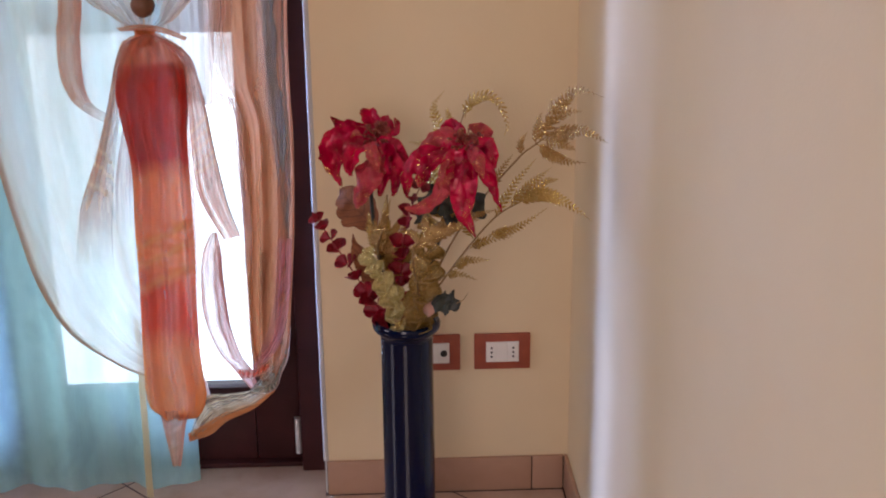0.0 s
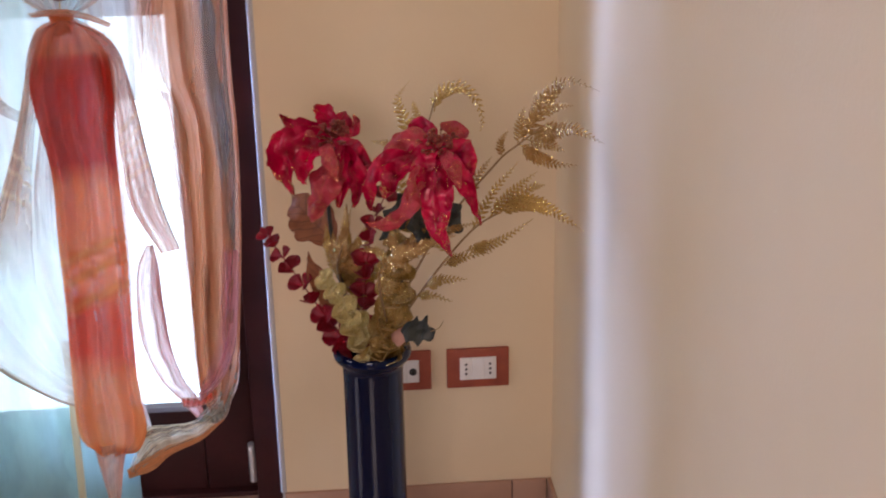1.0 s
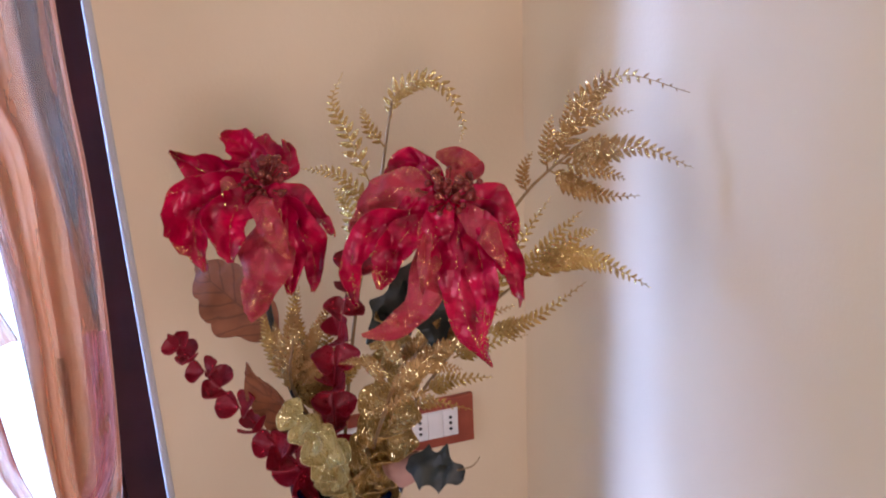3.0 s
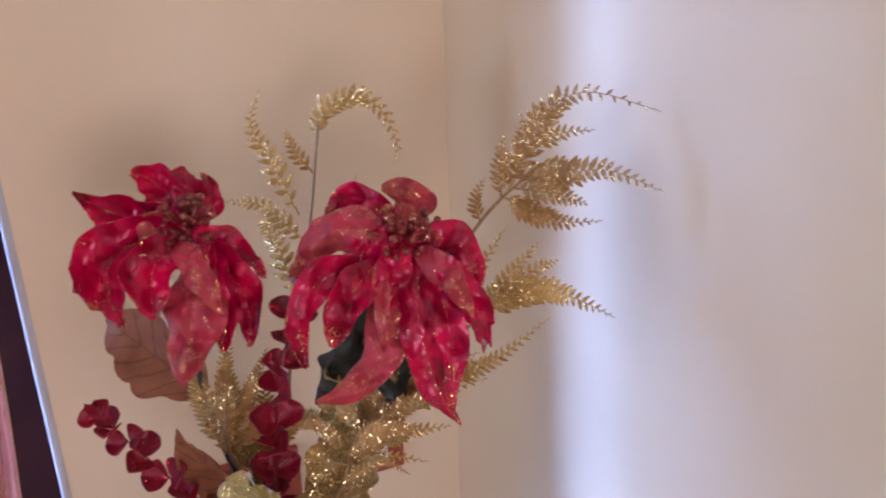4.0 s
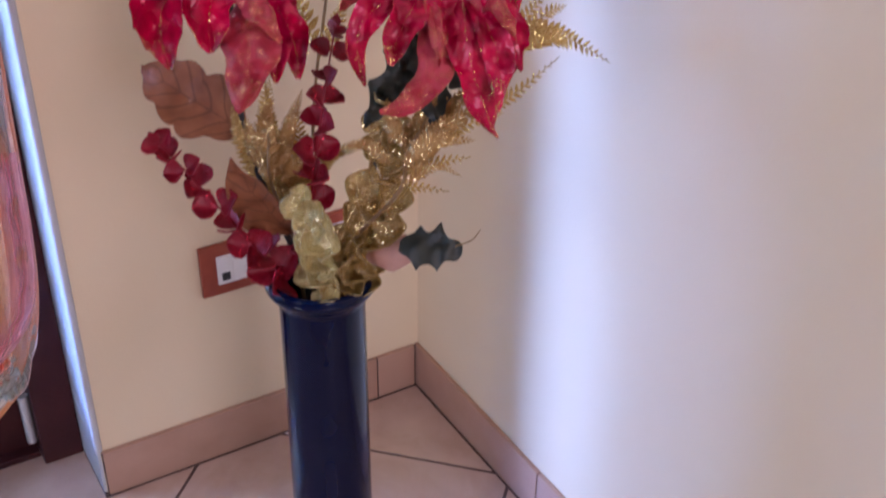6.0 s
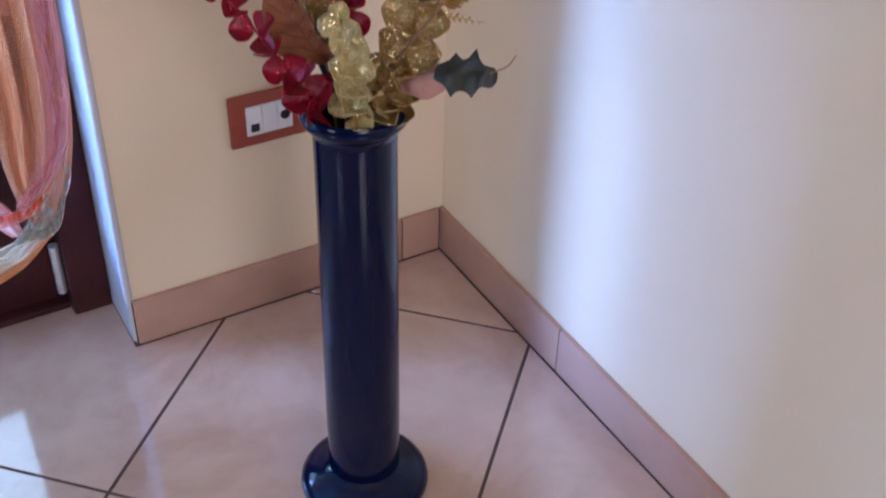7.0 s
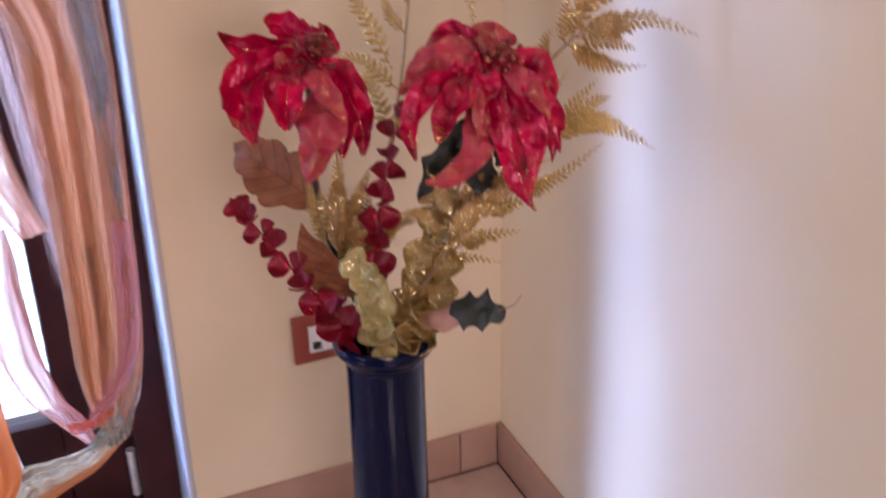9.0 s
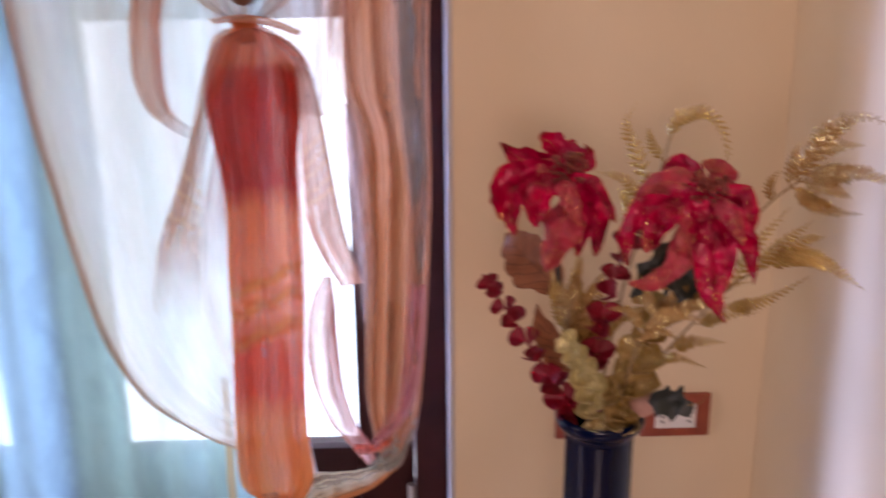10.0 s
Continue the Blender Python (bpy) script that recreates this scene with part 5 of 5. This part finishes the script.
cloth("flap", swag, FLAP, [(-0.783, 0.995), (-0.738, 0.955), (-0.731, 0.862), (-0.730, 0.767), (-0.723, 0.691), (-0.683, 0.605)],
      [(-0.775, 0.999), (-0.722, 0.957), (-0.699, 0.872), (-0.686, 0.777), (-0.671, 0.689), (-0.650, 0.613)], KY - 0.034, "pink organza flap with a dark hem and gold threads", folds=1.5, depth=0.005, seed=18, nu=80, nv=40, wrinkle=0.001)
cloth("flap", swag, PALE_STRIPE, [(-0.735, 0.945), (-0.726, 0.862), (-0.725, 0.766), (-0.726, 0.667), (-0.710, 0.593)],
      [(-0.713, 0.934), (-0.697, 0.861), (-0.685, 0.765), (-0.673, 0.688), (-0.665, 0.628)], KY - 0.030, "thin pink organza behind the flap", folds=2.2, depth=0.005, seed=19, nu=60, nv=24, wrinkle=0.006)
cloth("shoulder", swag, SHOULDER, [(-0.799, 0.997), (-0.837, 0.978), (-0.857, 0.935), (-0.863, 0.893)],
      [(-0.785, 0.997), (-0.742, 0.981), (-0.716, 0.954), (-0.705, 0.924)], KY - 0.046, "thin salmon organza over the head of the tail", folds=1.8, depth=0.005, seed=23, nu=40, nv=30, wrinkle=0.0)
cloth("collar", swag, STREAMER, [(-0.846, 1.008), (-0.816, 1.013), (-0.789, 1.013), (-0.757, 1.006), (-0.721, 0.990)],
      [(-0.840, 1.002), (-0.816, 1.003), (-0.790, 1.002), (-0.758, 0.996), (-0.725, 0.984)], KY - 0.036, "salmon organza collar above the knot", folds=1, depth=0.004, seed=24, nu=30, nv=10, wrinkle=0.001)
cloth("streamer", swag, FRAYED, [(-0.940, 2.69), (-0.940, 1.7), (-0.948, 1.115), (-0.962, 0.996), (-0.964, 0.925), (-0.949, 0.877), (-0.926, 0.853), (-0.897, 0.835), (-0.870, 0.826)],
      [(-0.890, 2.69), (-0.890, 1.7), (-0.905, 1.115), (-0.917, 0.996), (-0.920, 0.934), (-0.918, 0.895), (-0.908, 0.867), (-0.889, 0.852), (-0.867, 0.843)], KY - 0.010, "salmon organza fold", folds=1.4, depth=0.006, seed=9, nu=50, nv=16)
bm = bmesh.new()
for k in range(7):
    ang = 0.9 * k
    curve = [Vector((-0.800 + 0.016 * math.cos(ang + s) * math.cos(s * 0.8), KY - 0.022 + 0.012 * math.sin(ang + s), 0.990 + 0.014 * math.sin(s * 1.3 + k))) for s in (0, 0.8, 1.6, 2.4, 3.2, 4.0)]
    tube(bm, spline(curve, 14), 0.006, 0.004, 7)
part("knot", bm, TAIL, swag, "tight organza knot")

tie = thing("curtain_tieback", (-0.797, KY - 0.03, 1.045), "brown wooden ball on a cord that holds the curtain knot", "tieback")
bm = bmesh.new()
lathe(bm, [(0.0, -0.0215)] + [(0.0215 * math.sin(a), -0.0215 * math.cos(a)) for a in [0.2 * k for k in range(1, 16)]] + [(0.0, 0.0215)], (-0.797, KY - 0.03, 1.046), 28)
part("ball", bm, BALL, tie)
bm = bmesh.new()
tube(bm, spline([(-0.797, KY - 0.03, 1.030), (-0.798, KY - 0.028, 1.010), (-0.800, KY - 0.024, 0.990)], 8), 0.0015, 0.0015, 6)
part("cord", bm, HEM, tie)


# ---- skirting and floor tiles ----
SK_H, SK_T = 0.079, 0.008


def skirting(name, label, runs, along):
    top = thing(name, (0, 0, 0), label, "skirting", kind="structure")
    for a, b in runs:
        if along == "x":
            boxed("skirting_tile", (a + 0.0012, b - 0.0012, -SK_T, -0.0004, 0.0012, SK_H), SKIRT, top, 0.0011)
        else:
            boxed("skirting_tile", (-SK_T, -0.0004, a + 0.0012, b - 0.0012, 0.0012, SK_H), SKIRT, top, 0.0011)
    # dark joint behind the pieces
    a, b = runs[0][0], runs[-1][1]
    if along == "x":
        boxed("joint", (min(a, b, runs[-1][0]), max(b, runs[0][1]), -SK_T + 0.0016, -0.0002, 0.0002, SK_H - 0.002), GROUT, top)
    else:
        boxed("joint", (-SK_T + 0.0016, -0.0002, min(a, runs[-1][0]), max(b, runs[0][1]), 0.0002, SK_H - 0.002), GROUT, top)
    return top


skirting("baseboard_north", "brownish beige skirting tiles along the back wall", [(-0.077, -SK_T - 0.0012), (NX + 0.0005, -0.077)], "x")
runs, y = [(-0.345, -0.0005)], -0.345
while y > E_Y:
    runs.append((max(y - 0.45, E_Y), y))
    y -= 0.45
skirting("baseboard_east", "brownish beige skirting tiles along the side wall", runs, "y")


def clip(poly, axis, limit, keep_below):
    """The part of a convex polygon on one side of an upright plane."""
    out = []
    for a, b in zip(poly, poly[1:] + poly[:1]):
        ia, ib = ((a[axis] <= limit) == keep_below), ((b[axis] <= limit) == keep_below)
        if ia:
            out.append(a)
        if ia != ib:
            s = (limit - a[axis]) / (b[axis] - a[axis])
            out.append((a[0] + s * (b[0] - a[0]), a[1] + s * (b[1] - a[1])))
    return out


PITCH, JOINT, CHAMFER = 0.4545, 0.0048, 0.0005
U0, V0, Q = -0.1800, 0.1905, math.sqrt(0.5)
for iu in range(-14, 3):
    for iv in range(-10, 9):
        u0, v0 = U0 + iu * PITCH + JOINT / 2, V0 + iv * PITCH + JOINT / 2
        u1, v1 = u0 + PITCH - JOINT, v0 + PITCH - JOINT
        cu, cv = (u0 + u1) / 2, (v0 + v1) / 2
        poly = [((u + v) * Q, (u - v) * Q) for u, v in ((u0, v0), (u0, v1), (u1, v1), (u1, v0))]
        for axis, limit, below in ((0, -SK_T - 0.002, True), (0, W, False), (1, E_Y, False), (1, DEPTH + 0.10, True)):
            poly = clip(poly, axis, limit, below) if poly else poly
        # the floor runs on into the door recess
        room = clip(poly, 1, -SK_T - 0.002, True) if poly else []
        nook = clip(poly, 1, -SK_T - 0.002, False) if poly else []
        nook = clip(nook, 0, NX - 0.005, True) if len(nook) > 2 else []
        nook = clip(nook, 0, DOOR_W + 0.005, False) if len(nook) > 2 else []
        pieces = [q for q in (room, nook) if len(q) > 2 and abs(sum(a[0] * b[1] - a[1] * b[0] for a, b in zip(q, q[1:] + q[:1]))) > 4e-4]
        if not pieces:
            continue
        whole = pieces[0] if len(pieces) == 1 else pieces[0] + pieces[1]
        cx, cy = sum(p[0] for p in whole) / len(whole), sum(p[1] for p in whole) / len(whole)
        bm = bmesh.new()
        for q in pieces:
            area = abs(sum(a[0] * b[1] - a[1] * b[0] for a, b in zip(q, q[1:] + q[:1]))) / 2
            mx, my = sum(p[0] for p in q) / len(q), sum(p[1] for p in q) / len(q)
            edge = CHAMFER if len(pieces) == 1 else 0.0
            shrink = 1 - edge / max(0.03, math.sqrt(area) / 2)
            low = [bm.verts.new((x - cx, y - cy, -0.006)) for x, y in q]
            mid = [bm.verts.new((x - cx, y - cy, -max(edge, 0.0002))) for x, y in q]
            top = [bm.verts.new((mx + (x - mx) * shrink - cx, my + (y - my) * shrink - cy, 0.0)) for x, y in q]
            for k in range(len(q)):
                j = (k + 1) % len(q)
                bm.faces.new((low[k], low[j], mid[j], mid[k]))
                bm.faces.new((mid[k], mid[j], top[j], top[k]))
            bm.faces.new(top)
            bm.faces.new(low[::-1])
        ob = part("tile", bm, TILE, None, smooth=False)
        ob.location = (cx, cy, 0.0)
        ob.parent = floor
